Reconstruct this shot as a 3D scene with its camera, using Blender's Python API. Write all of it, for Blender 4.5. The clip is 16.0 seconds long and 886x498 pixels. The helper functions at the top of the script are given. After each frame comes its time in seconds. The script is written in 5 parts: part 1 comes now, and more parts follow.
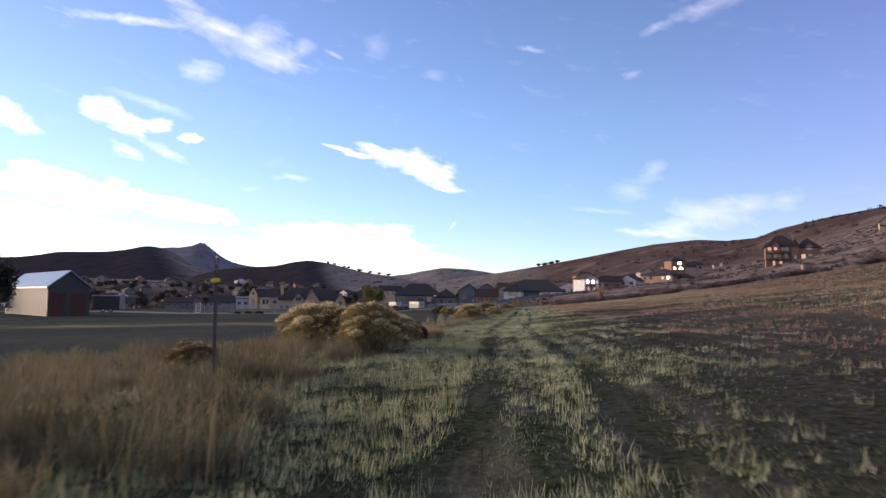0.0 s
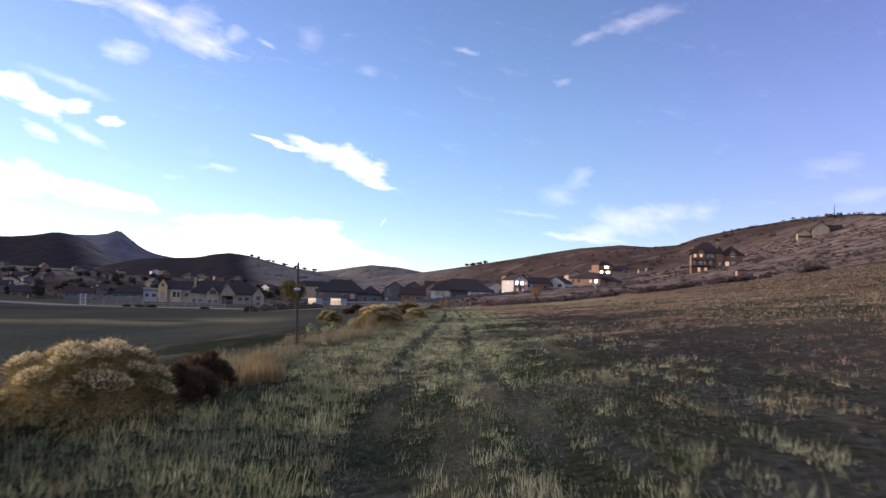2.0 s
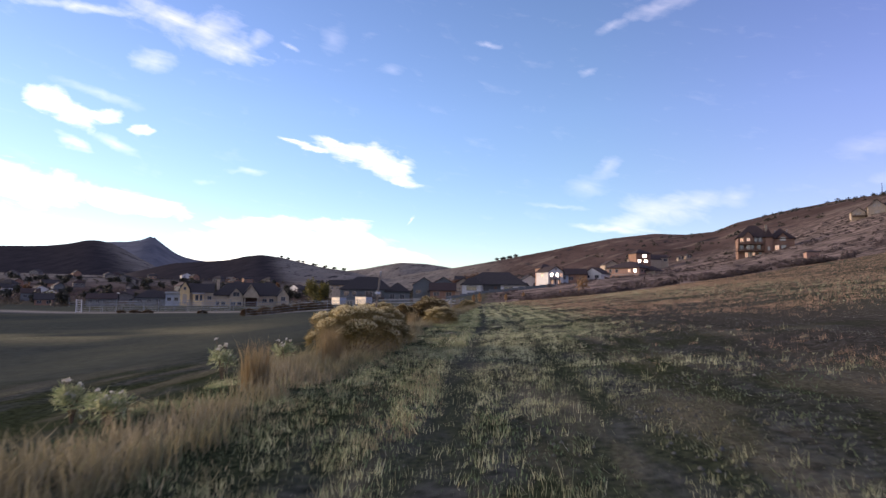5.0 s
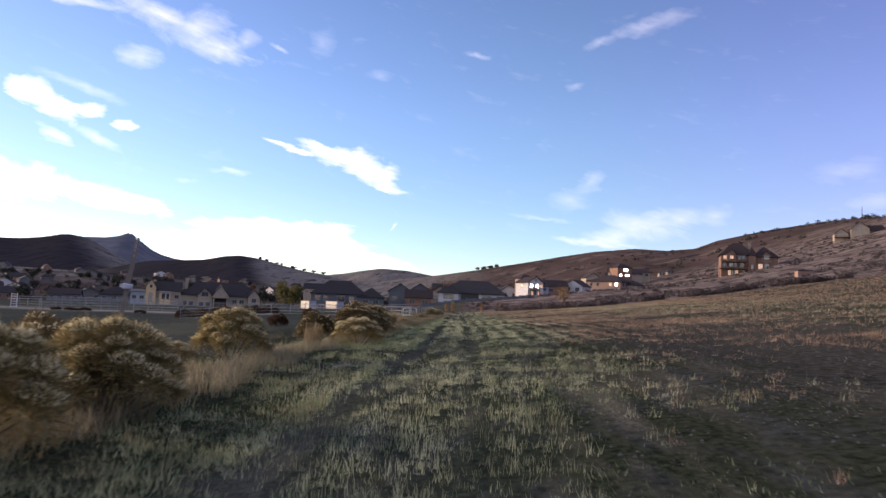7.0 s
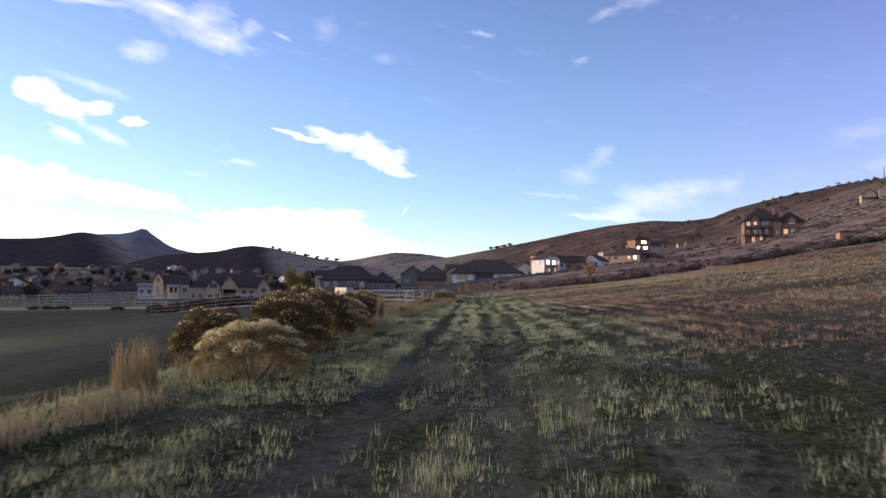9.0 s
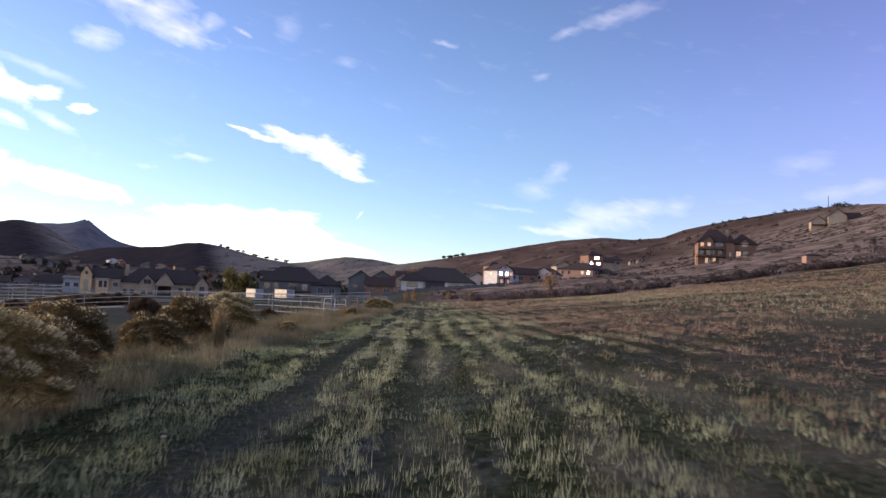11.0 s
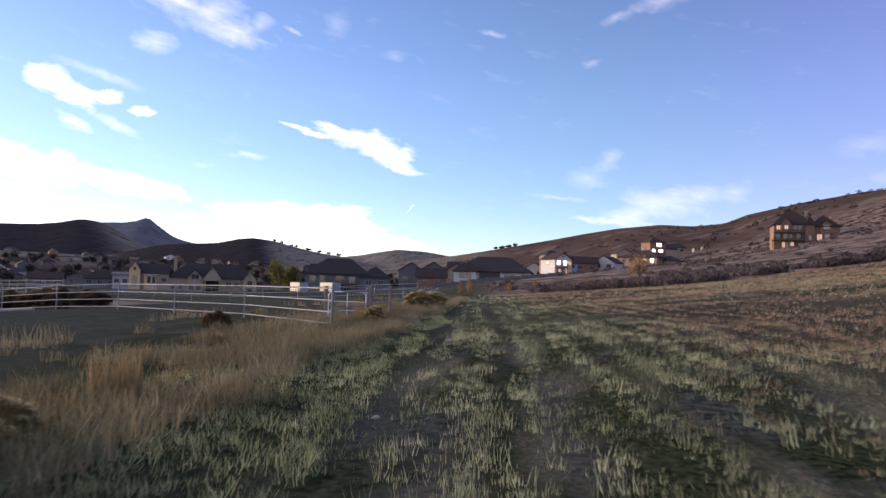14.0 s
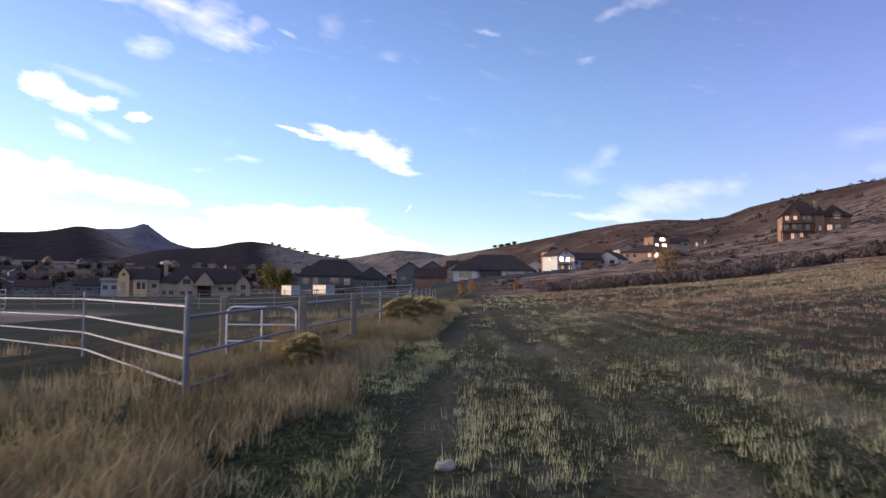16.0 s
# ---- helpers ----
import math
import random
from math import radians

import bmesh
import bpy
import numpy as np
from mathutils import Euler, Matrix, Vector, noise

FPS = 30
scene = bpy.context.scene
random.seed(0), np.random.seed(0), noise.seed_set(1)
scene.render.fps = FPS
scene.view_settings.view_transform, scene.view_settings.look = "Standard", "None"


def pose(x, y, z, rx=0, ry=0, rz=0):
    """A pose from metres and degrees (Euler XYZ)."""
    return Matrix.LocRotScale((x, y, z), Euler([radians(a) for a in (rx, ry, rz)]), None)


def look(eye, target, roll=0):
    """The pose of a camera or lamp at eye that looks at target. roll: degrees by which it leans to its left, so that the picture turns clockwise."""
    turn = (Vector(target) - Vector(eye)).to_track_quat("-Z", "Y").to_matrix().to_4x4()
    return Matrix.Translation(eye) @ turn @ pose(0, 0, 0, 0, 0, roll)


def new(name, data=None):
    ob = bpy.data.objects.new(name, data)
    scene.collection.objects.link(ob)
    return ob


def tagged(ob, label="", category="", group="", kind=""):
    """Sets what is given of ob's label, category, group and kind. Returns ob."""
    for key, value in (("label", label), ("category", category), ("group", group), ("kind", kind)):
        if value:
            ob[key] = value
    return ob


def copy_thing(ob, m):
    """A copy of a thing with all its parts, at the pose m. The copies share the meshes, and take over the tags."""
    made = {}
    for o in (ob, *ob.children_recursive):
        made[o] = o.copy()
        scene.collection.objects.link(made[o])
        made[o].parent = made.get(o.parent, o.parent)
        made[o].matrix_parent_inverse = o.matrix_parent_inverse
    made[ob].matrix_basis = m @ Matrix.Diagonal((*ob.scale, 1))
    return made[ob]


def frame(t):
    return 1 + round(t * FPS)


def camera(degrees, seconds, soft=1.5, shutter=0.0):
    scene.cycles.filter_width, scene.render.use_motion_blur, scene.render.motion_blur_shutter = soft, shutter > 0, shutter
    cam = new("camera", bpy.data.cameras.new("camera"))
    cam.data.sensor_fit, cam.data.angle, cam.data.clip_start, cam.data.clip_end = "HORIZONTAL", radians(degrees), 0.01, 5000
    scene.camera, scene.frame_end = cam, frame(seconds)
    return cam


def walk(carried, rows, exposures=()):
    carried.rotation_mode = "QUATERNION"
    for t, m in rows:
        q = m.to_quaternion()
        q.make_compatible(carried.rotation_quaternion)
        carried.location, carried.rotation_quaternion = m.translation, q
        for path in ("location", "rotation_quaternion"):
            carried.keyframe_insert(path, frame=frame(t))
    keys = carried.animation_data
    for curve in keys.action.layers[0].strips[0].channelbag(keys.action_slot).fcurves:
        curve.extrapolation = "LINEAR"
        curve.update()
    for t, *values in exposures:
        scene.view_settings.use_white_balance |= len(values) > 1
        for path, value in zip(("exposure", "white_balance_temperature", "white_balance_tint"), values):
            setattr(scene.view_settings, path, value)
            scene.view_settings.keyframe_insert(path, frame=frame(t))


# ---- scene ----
cam = camera(66.0, 16.0, soft=1.45, shutter=0.22)
PATH = [
    (0, (1.501, -3.208, 0.995), (1.219, -1.234, 1.146), 0.8),
    (0.5, (1.181, -0.231, 0.995), (0.931, 1.75, 1.115), 0.2),
    (1, (0.986, 2.651, 0.992), (0.764, 4.633, 1.147), -0.6),
    (1.5, (1.039, 5.482, 1.014), (0.928, 7.474, 1.158), -0.1),
    (2, (0.966, 7.886, 1.048), (0.891, 9.878, 1.2), 2.3),
    (2.5, (0.819, 10.285, 1.033), (0.683, 12.275, 1.18), 2.9),
    (3, (0.535, 12.812, 1.027), (0.33, 14.796, 1.174), 2.3),
    (3.5, (0.374, 15.113, 0.994), (0.187, 17.1, 1.123), 0.7),
    (4, (0.257, 17.472, 0.952), (0.08, 19.462, 1.052), 0.5),
    (4.5, (0.28, 19.629, 0.921), (0.136, 21.62, 1.033), 1.8),
    (5, (0.184, 21.614, 0.994), (0.024, 23.602, 1.132), 0.6),
    (5.2, (0.25, 22.414, 1.021), (0.107, 24.403, 1.178), 0.2),
    (7.3, (0.947, 30.743, 1.007), (0.829, 32.732, 1.169), 3.1),
    (7.5, (0.871, 31.621, 1.008), (0.733, 33.611, 1.152), 3.2),
    (8, (0.706, 33.659, 0.994), (0.522, 35.647, 1.117), 1.0),
    (8.2, (0.716, 34.544, 0.97), (0.56, 36.534, 1.088), 1.0),
    (10.3, (0.734, 43.731, 1.051), (0.593, 45.724, 1.157), -1.1),
    (10.5, (0.776, 44.7, 1.039), (0.692, 46.695, 1.155), -0.7),
    (11, (0.929, 47.121, 1.011), (0.922, 49.117, 1.146), 2.7),
    (11.5, (0.663, 49.088, 1.085), (0.557, 51.079, 1.245), 3.6),
    (12, (0.538, 51.169, 1.047), (0.421, 53.163, 1.152), 2.3),
    (12.5, (0.377, 53.206, 1.023), (0.234, 55.198, 1.136), 3.0),
    (13, (0.242, 55.364, 0.952), (0.095, 57.356, 1.06), 0.2),
    (13.5, (0.15, 57.502, 0.932), (0.027, 59.494, 1.049), 2.0),
    (14, (-0.005, 59.481, 0.905), (-0.161, 61.472, 1.01), 1.9),
    (14.5, (-0.122, 61.395, 0.959), (-0.28, 63.383, 1.109), 1.1),
    (15, (-0.212, 63.301, 0.978), (-0.349, 65.294, 1.07), 2.3),
    (15.5, (-0.405, 65.155, 0.968), (-0.59, 67.144, 1.072), 1.8),
    (16, (-0.496, 67.136, 0.986), (-0.649, 69.128, 1.09), 0.7),
]
walk(cam, [(t, look(eye, target, roll)) for t, eye, target, roll in PATH], exposures=[(0, 1.3, 7100, 27), (16, 1.3, 7100, 27)])


# ---- world, sun ----
SUN_AZ, SUN_EL = -74.0, 9.0

# clouds, each of soft ellipses: azimuth, elevation, half width, half height, tilt, density (degrees)
HIGH_LEFT = [(-33.5, 20.6, 5.0, 0.40, 3, 0.42), (-27.0, 20.9, 4.0, 0.9, -14, 0.45), (-24.0, 20.4, 2.6, 1.5, 10, 0.42), (-22.2, 19.3, 2.8, 1.2, -8, 0.5),
             (-28.2, 17.6, 1.7, 0.8, 10, 0.34), (-20.4, 20.0, 1.4, 0.8, 30, 0.35), (-30.5, 22.6, 3.6, 0.5, -16, 0.3)]
MID_LEFT = [(-35.0, 13.75, 1.5, 0.95, -10, 0.95), (-33.6, 13.1, 2.0, 0.85, -14, 0.95), (-31.2, 13.2, 1.3, 0.55, 12, 0.9), (-28.9, 12.4, 0.75, 0.42, -5, 0.85), (-33.4, 11.0, 1.5, 0.4, -26, 0.5),
            (-30.6, 11.2, 1.6, 0.5, -22, 0.42), (-32.0, 14.8, 3.2, 0.4, -14, 0.22), (-41.2, 12.6, 1.9, 1.0, -26, 0.85)]
LOW_LEFT = [(-38.5, 8.1, 3.2, 1.3, -4, 1.0), (-35.0, 7.5, 3.2, 1.3, -8, 1.0), (-31.0, 7.2, 3.0, 0.9, -8, 1.0), (-27.5, 6.6, 2.8, 0.65, -8, 0.95), (-41.5, 5.2, 4.6, 1.6, 0, 1.0), (-35.0, 4.4, 4.0, 1.2, -5, 0.55),
            (-52.0, 8.0, 9.0, 3.0, -5, 0.9)]
FEATHER = [(-17.0, 12.4, 1.6, 0.16, -16, 0.85), (-15.4, 12.0, 2.2, 0.26, -13, 0.95), (-13.4, 12.5, 2.0, 0.30, -12, 0.9), (-13.0, 11.8, 2.2, 0.75, -14, 1.0), (-11.0, 11.5, 2.6, 1.0, -14, 1.0), (-9.2, 10.8, 2.2, 1.15, -16, 1.0),
           (-8.2, 9.7, 1.3, 0.55, -14, 0.95), (-8.0, 11.2, 1.0, 0.35, -5, 0.75)]
LOW_MID = [(-18.5, 5.6, 4.6, 0.8, 1, 1.0), (-14.0, 5.7, 3.4, 0.7, -2, 1.0), (-19.0, 4.2, 5.2, 1.2, -2, 1.0), (-13.0, 4.4, 4.6, 1.2, -7, 1.0), (-9.5, 3.6, 4.2, 0.75, -12, 1.0), (-20.0, 2.4, 7.5, 0.9, -2, 0.9)]
RIGHT = [(13.2, 7.0, 3.4, 1.5, 6, 0.42), (16.0, 7.6, 2.4, 0.9, 10, 0.30), (9.4, 5.6, 3.4, 0.35, -5, 0.5), (11.0, 6.2, 2.2, 1.1, 10, 0.42), (9.0, 10.6, 1.5, 0.9, 48, 0.24), (7.2, 9.0, 2.0, 1.0, 10, 0.20),
         (5.0, 7.5, 2.4, 0.22, -6, 0.26), (18.6, 7.9, 1.2, 0.8, 0, 0.26)]
SMALL = [(13.5, 22.6, 3.6, 0.7, 14, 0.28), (9.6, 21.6, 1.8, 0.35, 22, 0.22), (-17.6, 19.9, 0.8, 0.22, -20, 0.34), (-0.9, 20.6, 1.4, 0.26, -8, 0.32), (7.4, 18.2, 0.8, 0.4, 15, 0.24), (-14.2, 20.6, 1.2, 1.0, 70, 0.14), (-9.2, 18.6, 1.2, 0.5, -10, 0.17)]
FAINT = [(-7.3, 6.3, 0.6, 0.10, 45, 0.55), (-20.6, 9.9, 1.6, 0.30, 0, 0.30), (-24.3, 8.8, 0.7, 0.3, 0, 0.2), (27.5, 11.0, 2.2, 0.8, 8, 0.18), (31.0, 9.0, 4.0, 0.6, 10, 0.22)]
CLOUDS = HIGH_LEFT + MID_LEFT + LOW_LEFT + FEATHER + LOW_MID + RIGHT + SMALL + FAINT


def build_world():
    world = bpy.data.worlds.new("evening_sky")
    scene.world = world
    world.use_nodes = True
    nt = world.node_tree
    nt.nodes.clear()
    N, L = nt.nodes.new, nt.links.new

    def mth(op, a, b=None, clamp=False):
        n = N("ShaderNodeMath")
        n.operation, n.use_clamp = op, clamp
        for k, v in enumerate((a, b)):
            if v is None:
                continue
            if isinstance(v, (int, float)):
                n.inputs[k].default_value = v
            else:
                L(v, n.inputs[k])
        return n.outputs[0]

    out, bg, sky, tc = N("ShaderNodeOutputWorld"), N("ShaderNodeBackground"), N("ShaderNodeTexSky"), N("ShaderNodeTexCoord")
    sky.sky_type, sky.sun_disc = "NISHITA", False
    sky.sun_elevation, sky.sun_rotation = radians(SUN_EL), radians(SUN_AZ)
    sky.altitude, sky.air_density, sky.dust_density, sky.ozone_density = 1700, 1.0, 0.2, 3.2
    sep = N("ShaderNodeSeparateXYZ")
    L(tc.outputs["Generated"], sep.inputs[0])
    az = mth("MULTIPLY", mth("ARCTAN2", sep.outputs[0], sep.outputs[1]), 180 / math.pi)
    el = mth("MULTIPLY", mth("ARCSINE", sep.outputs[2]), 180 / math.pi)
    comb = N("ShaderNodeCombineXYZ")
    L(az, comb.inputs[0]), L(el, comb.inputs[1])

    def nz(sx, sy, rot, detail, rough, dist):
        mp, n = N("ShaderNodeMapping"), N("ShaderNodeTexNoise")
        mp.vector_type = "TEXTURE"
        mp.inputs["Scale"].default_value, mp.inputs["Rotation"].default_value = (1 / sx, 1 / sy, 1), (0, 0, radians(rot))
        n.inputs["Scale"].default_value, n.inputs["Detail"].default_value = 1.0, detail
        n.inputs["Roughness"].default_value, n.inputs["Distortion"].default_value = rough, dist
        L(comb.outputs[0], mp.inputs[0]), L(mp.outputs[0], n.inputs[0])
        return n.outputs[0]

    puffs = mth("SUBTRACT", nz(0.36, 0.8, -10, 6, 0.6, 0.5), 0.5)
    streaks = mth("SUBTRACT", nz(0.22, 1.1, -13, 5, 0.6, 0.6), 0.5)
    warp_a = mth("MULTIPLY", mth("SUBTRACT", nz(0.45, 0.75, 0, 3, 0.5, 0.3), 0.5), 1.3)
    warp_e = mth("MULTIPLY", mth("SUBTRACT", nz(0.55, 0.95, 31, 3, 0.5, 0.3), 0.5), 0.6)
    az_w, el_w = mth("ADD", az, warp_a), mth("ADD", el, warp_e)
    edge = mth("ADD", mth("MULTIPLY", puffs, 2.5), mth("MULTIPLY", streaks, 1.7))
    total = None
    for a, e, w, h, tilt, dens in CLOUDS:
        ca, sa = math.cos(radians(tilt)), math.sin(radians(tilt))
        dx = mth("MULTIPLY", mth("SUBTRACT", az_w, a), math.cos(radians(e)))
        dy = mth("SUBTRACT", el_w, e)
        u = mth("ADD", mth("MULTIPLY", dx, ca / w), mth("MULTIPLY", dy, sa / w))
        v = mth("ADD", mth("MULTIPLY", dx, -sa / h), mth("MULTIPLY", dy, ca / h))
        r = mth("SQRT", mth("ADD", mth("MULTIPLY", u, u), mth("MULTIPLY", v, v)))
        body = mth("ADD", mth("MULTIPLY", mth("SUBTRACT", 1.12, r), 1.5), edge)
        f = mth("MULTIPLY", mth("MULTIPLY", body, 0.40 if dens > 0.8 else 0.30, True), dens)
        total = f if total is None else mth("MAXIMUM", total, f)
    thin = mth("MULTIPLY", mth("SUBTRACT", mth("ADD", puffs, streaks), 0.12, True), 0.12)
    total = mth("MAXIMUM", total, thin)
    # unseen broken cloud overhead and behind, added to brighten the ground
    over = mth("MAXIMUM", mth("MULTIPLY", mth("SUBTRACT", el, 27), 1 / 18, True), mth("MULTIPLY", mth("SUBTRACT", mth("ABSOLUTE", az), 75), 1 / 30, True))
    fill_veil = mth("MULTIPLY", over, mth("ADD", FILL_VEIL, mth("MULTIPLY", puffs, 1.6), True))
    total = mth("MAXIMUM", total, fill_veil)
    warm = N("ShaderNodeValToRGB")
    L(mth("MULTIPLY", el, 1 / 25), warm.inputs[0])
    warm.color_ramp.elements[0].position, warm.color_ramp.elements[0].color = 0.08, (1.0, 0.90, 0.74, 1)
    warm.color_ramp.elements[1].position, warm.color_ramp.elements[1].color = 0.30, (0.97, 0.97, 1.0, 1)
    glow = N("ShaderNodeVectorMath")
    glow.operation = "SCALE"
    L(warm.outputs[0], glow.inputs[0])
    side = mth("MULTIPLY", mth("ADD", az, 60), 1 / 90, True)
    L(mth("SUBTRACT", CLOUD_BRIGHT, mth("MULTIPLY", side, CLOUD_BRIGHT * 0.35)), glow.inputs[3])
    mix = N("ShaderNodeMix")
    mix.data_type = "RGBA"
    tint = N("ShaderNodeVectorMath")
    tint.operation = "MULTIPLY"
    tone, lens_tint, both = N("ShaderNodeValToRGB"), N("ShaderNodeValToRGB"), N("ShaderNodeVectorMath")
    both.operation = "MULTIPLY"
    # clear air low over the hills; the lens's pink colour shading copied across azimuth
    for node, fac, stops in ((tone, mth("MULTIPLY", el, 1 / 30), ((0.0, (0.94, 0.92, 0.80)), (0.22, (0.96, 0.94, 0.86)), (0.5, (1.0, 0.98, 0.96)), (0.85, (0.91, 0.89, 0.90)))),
                             (lens_tint, mth("MULTIPLY", mth("ADD", az, 45), 1 / 90, True), ((0.1, (0.90, 0.97, 0.95)), (0.42, (0.86, 0.975, 0.95)), (0.58, (0.86, 0.975, 0.93)), (0.74, (0.94, 0.92, 0.98)), (0.9, (0.98, 0.85, 0.97))))):
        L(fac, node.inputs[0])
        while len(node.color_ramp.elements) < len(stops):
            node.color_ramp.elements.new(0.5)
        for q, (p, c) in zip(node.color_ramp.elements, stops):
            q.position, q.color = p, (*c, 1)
    L(tone.outputs[0], both.inputs[0]), L(lens_tint.outputs[0], both.inputs[1])
    gain = N("ShaderNodeVectorMath")
    gain.operation = "MULTIPLY"
    gain.inputs[1].default_value = (1.27, 1.09, 1.15)
    L(sky.outputs[0], gain.inputs[0])
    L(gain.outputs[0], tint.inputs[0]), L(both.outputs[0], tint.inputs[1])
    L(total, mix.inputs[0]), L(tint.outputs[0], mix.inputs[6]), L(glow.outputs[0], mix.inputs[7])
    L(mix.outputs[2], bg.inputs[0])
    bg.inputs[1].default_value = SKY_STRENGTH
    L(bg.outputs[0], out.inputs[0])


SKY_STRENGTH, CLOUD_BRIGHT, FILL_VEIL = 0.125, 10.0, 0.14
build_world()
sun = new("sun", bpy.data.lights.new("sun", "SUN"))
sun.data.energy, sun.data.angle, sun.data.color = 2.4, radians(20), (1.0, 0.85, 0.63)
_a, _e = radians(SUN_AZ), radians(SUN_EL)
sun.matrix_world = look((math.sin(_a) * math.cos(_e) * 50, math.cos(_a) * math.cos(_e) * 50, math.sin(_e) * 50), (0, 0, 0))


# ---- materials ----
def mat(name, c1, c2=None, scale=4.0, rough=0.85, metal=0.0, bump=0.2, stretch=(1, 1, 1), vary=0.0, fine=0.35):
    """A surface of two colours mixed by large and fine noise, with relief; vary: how much single objects differ."""
    m = bpy.data.materials.new(name)
    m.use_nodes = True
    nt = m.node_tree
    N, L = nt.nodes.new, nt.links.new
    b = nt.nodes["Principled BSDF"]
    b.inputs["Roughness"].default_value, b.inputs["Metallic"].default_value = rough, metal
    b.inputs["Specular IOR Level"].default_value = 0.2 if rough > 0.7 else 0.5
    tc, mp = N("ShaderNodeTexCoord"), N("ShaderNodeMapping")
    mp.inputs["Scale"].default_value = stretch
    L(tc.outputs["Object"], mp.inputs[0])
    big, small = N("ShaderNodeTexNoise"), N("ShaderNodeTexNoise")
    for n, s, d in ((big, scale, 5), (small, scale * 9, 4)):
        n.inputs["Scale"].default_value, n.inputs["Detail"].default_value = s, d
        L(mp.outputs[0], n.inputs[0])
    add = N("ShaderNodeMath")
    add.operation = "MULTIPLY_ADD"
    L(small.outputs[0], add.inputs[0])
    add.inputs[1].default_value = fine
    L(big.outputs[0], add.inputs[2])
    ramp = N("ShaderNodeValToRGB")
    c2 = c2 or tuple(0.72 * v for v in c1)
    ramp.color_ramp.elements[0].position, ramp.color_ramp.elements[0].color = 0.42, (*c2, 1)
    ramp.color_ramp.elements[1].position, ramp.color_ramp.elements[1].color = 0.42 + fine * 0.5 + 0.22, (*c1, 1)
    L(add.outputs[0], ramp.inputs[0])
    col = ramp.outputs[0]
    if vary:
        info, hsv, rng = N("ShaderNodeObjectInfo"), N("ShaderNodeHueSaturation"), N("ShaderNodeMapRange")
        rng.inputs[3].default_value, rng.inputs[4].default_value = 1 - vary, 1 + vary
        L(info.outputs["Random"], rng.inputs[0]), L(rng.outputs[0], hsv.inputs["Value"]), L(col, hsv.inputs["Color"])
        col = hsv.outputs[0]
    L(col, b.inputs["Base Color"])
    if bump:
        bp = N("ShaderNodeBump")
        bp.inputs["Strength"].default_value, bp.inputs["Distance"].default_value = bump, 0.02
        L(small.outputs[0], bp.inputs["Height"]), L(bp.outputs[0], b.inputs["Normal"])
    return m


def blade_mat(name, stops, patch=(), patch_scale=0.5, rough=0.7, translucent=0.38):
    """Leaves and blades: each blade takes its own colour from the stops; patch: a second set of stops in noise patches."""
    m = bpy.data.materials.new(name)
    m.use_nodes = True
    nt = m.node_tree
    N, L = nt.nodes.new, nt.links.new
    b = nt.nodes["Principled BSDF"]
    b.inputs["Roughness"].default_value = rough
    b.inputs["Specular IOR Level"].default_value = 0.25
    geo = N("ShaderNodeNewGeometry")

    def ramp(cols):
        r = N("ShaderNodeValToRGB")
        while len(r.color_ramp.elements) < len(cols):
            r.color_ramp.elements.new(0.5)
        for k, c in enumerate(cols):
            r.color_ramp.elements[k].position = k / max(1, len(cols) - 1)
            r.color_ramp.elements[k].color = (*c, 1)
        L(geo.outputs["Random Per Island"], r.inputs[0])
        return r.outputs[0]

    col = ramp(stops)
    if patch:
        tc, n, mx, rg = N("ShaderNodeTexCoord"), N("ShaderNodeTexNoise"), N("ShaderNodeMix"), N("ShaderNodeMapRange")
        mp = N("ShaderNodeMapping")
        mp.inputs["Scale"].default_value = (1.0, 0.35, 1.0)
        L(tc.outputs["Object"], mp.inputs[0]), L(mp.outputs[0], n.inputs[0])
        n.inputs["Scale"].default_value, n.inputs["Detail"].default_value = patch_scale, 5
        rg.inputs[1].default_value, rg.inputs[2].default_value = 0.42, 0.62
        L(n.outputs[0], rg.inputs[0])
        mx.data_type = "RGBA"
        L(rg.outputs[0], mx.inputs[0]), L(col, mx.inputs[6]), L(ramp(patch), mx.inputs[7])
        col = mx.outputs[2]
    L(col, b.inputs["Base Color"])
    if translucent:
        t, ms = N("ShaderNodeBsdfTranslucent"), N("ShaderNodeMixShader")
        ms.inputs[0].default_value = translucent
        L(col, t.inputs[0]), L(b.outputs[0], ms.inputs[1]), L(t.outputs[0], ms.inputs[2])
        L(ms.outputs[0], nt.nodes["Material Output"].inputs[0])
    return m


def glow_mat(name, colour, strength):
    m = mat(name, colour, rough=0.2, bump=0)
    b = m.node_tree.nodes["Principled BSDF"]
    b.inputs["Emission Color"].default_value, b.inputs["Emission Strength"].default_value = (*colour, 1), strength
    return m


def glass_mat(name, tint):
    m = mat(name, tint, tuple(0.6 * v for v in tint), scale=0.6, rough=0.06, bump=0.0)
    m.node_tree.nodes["Principled BSDF"].inputs["Specular IOR Level"].default_value = 1.0
    return m


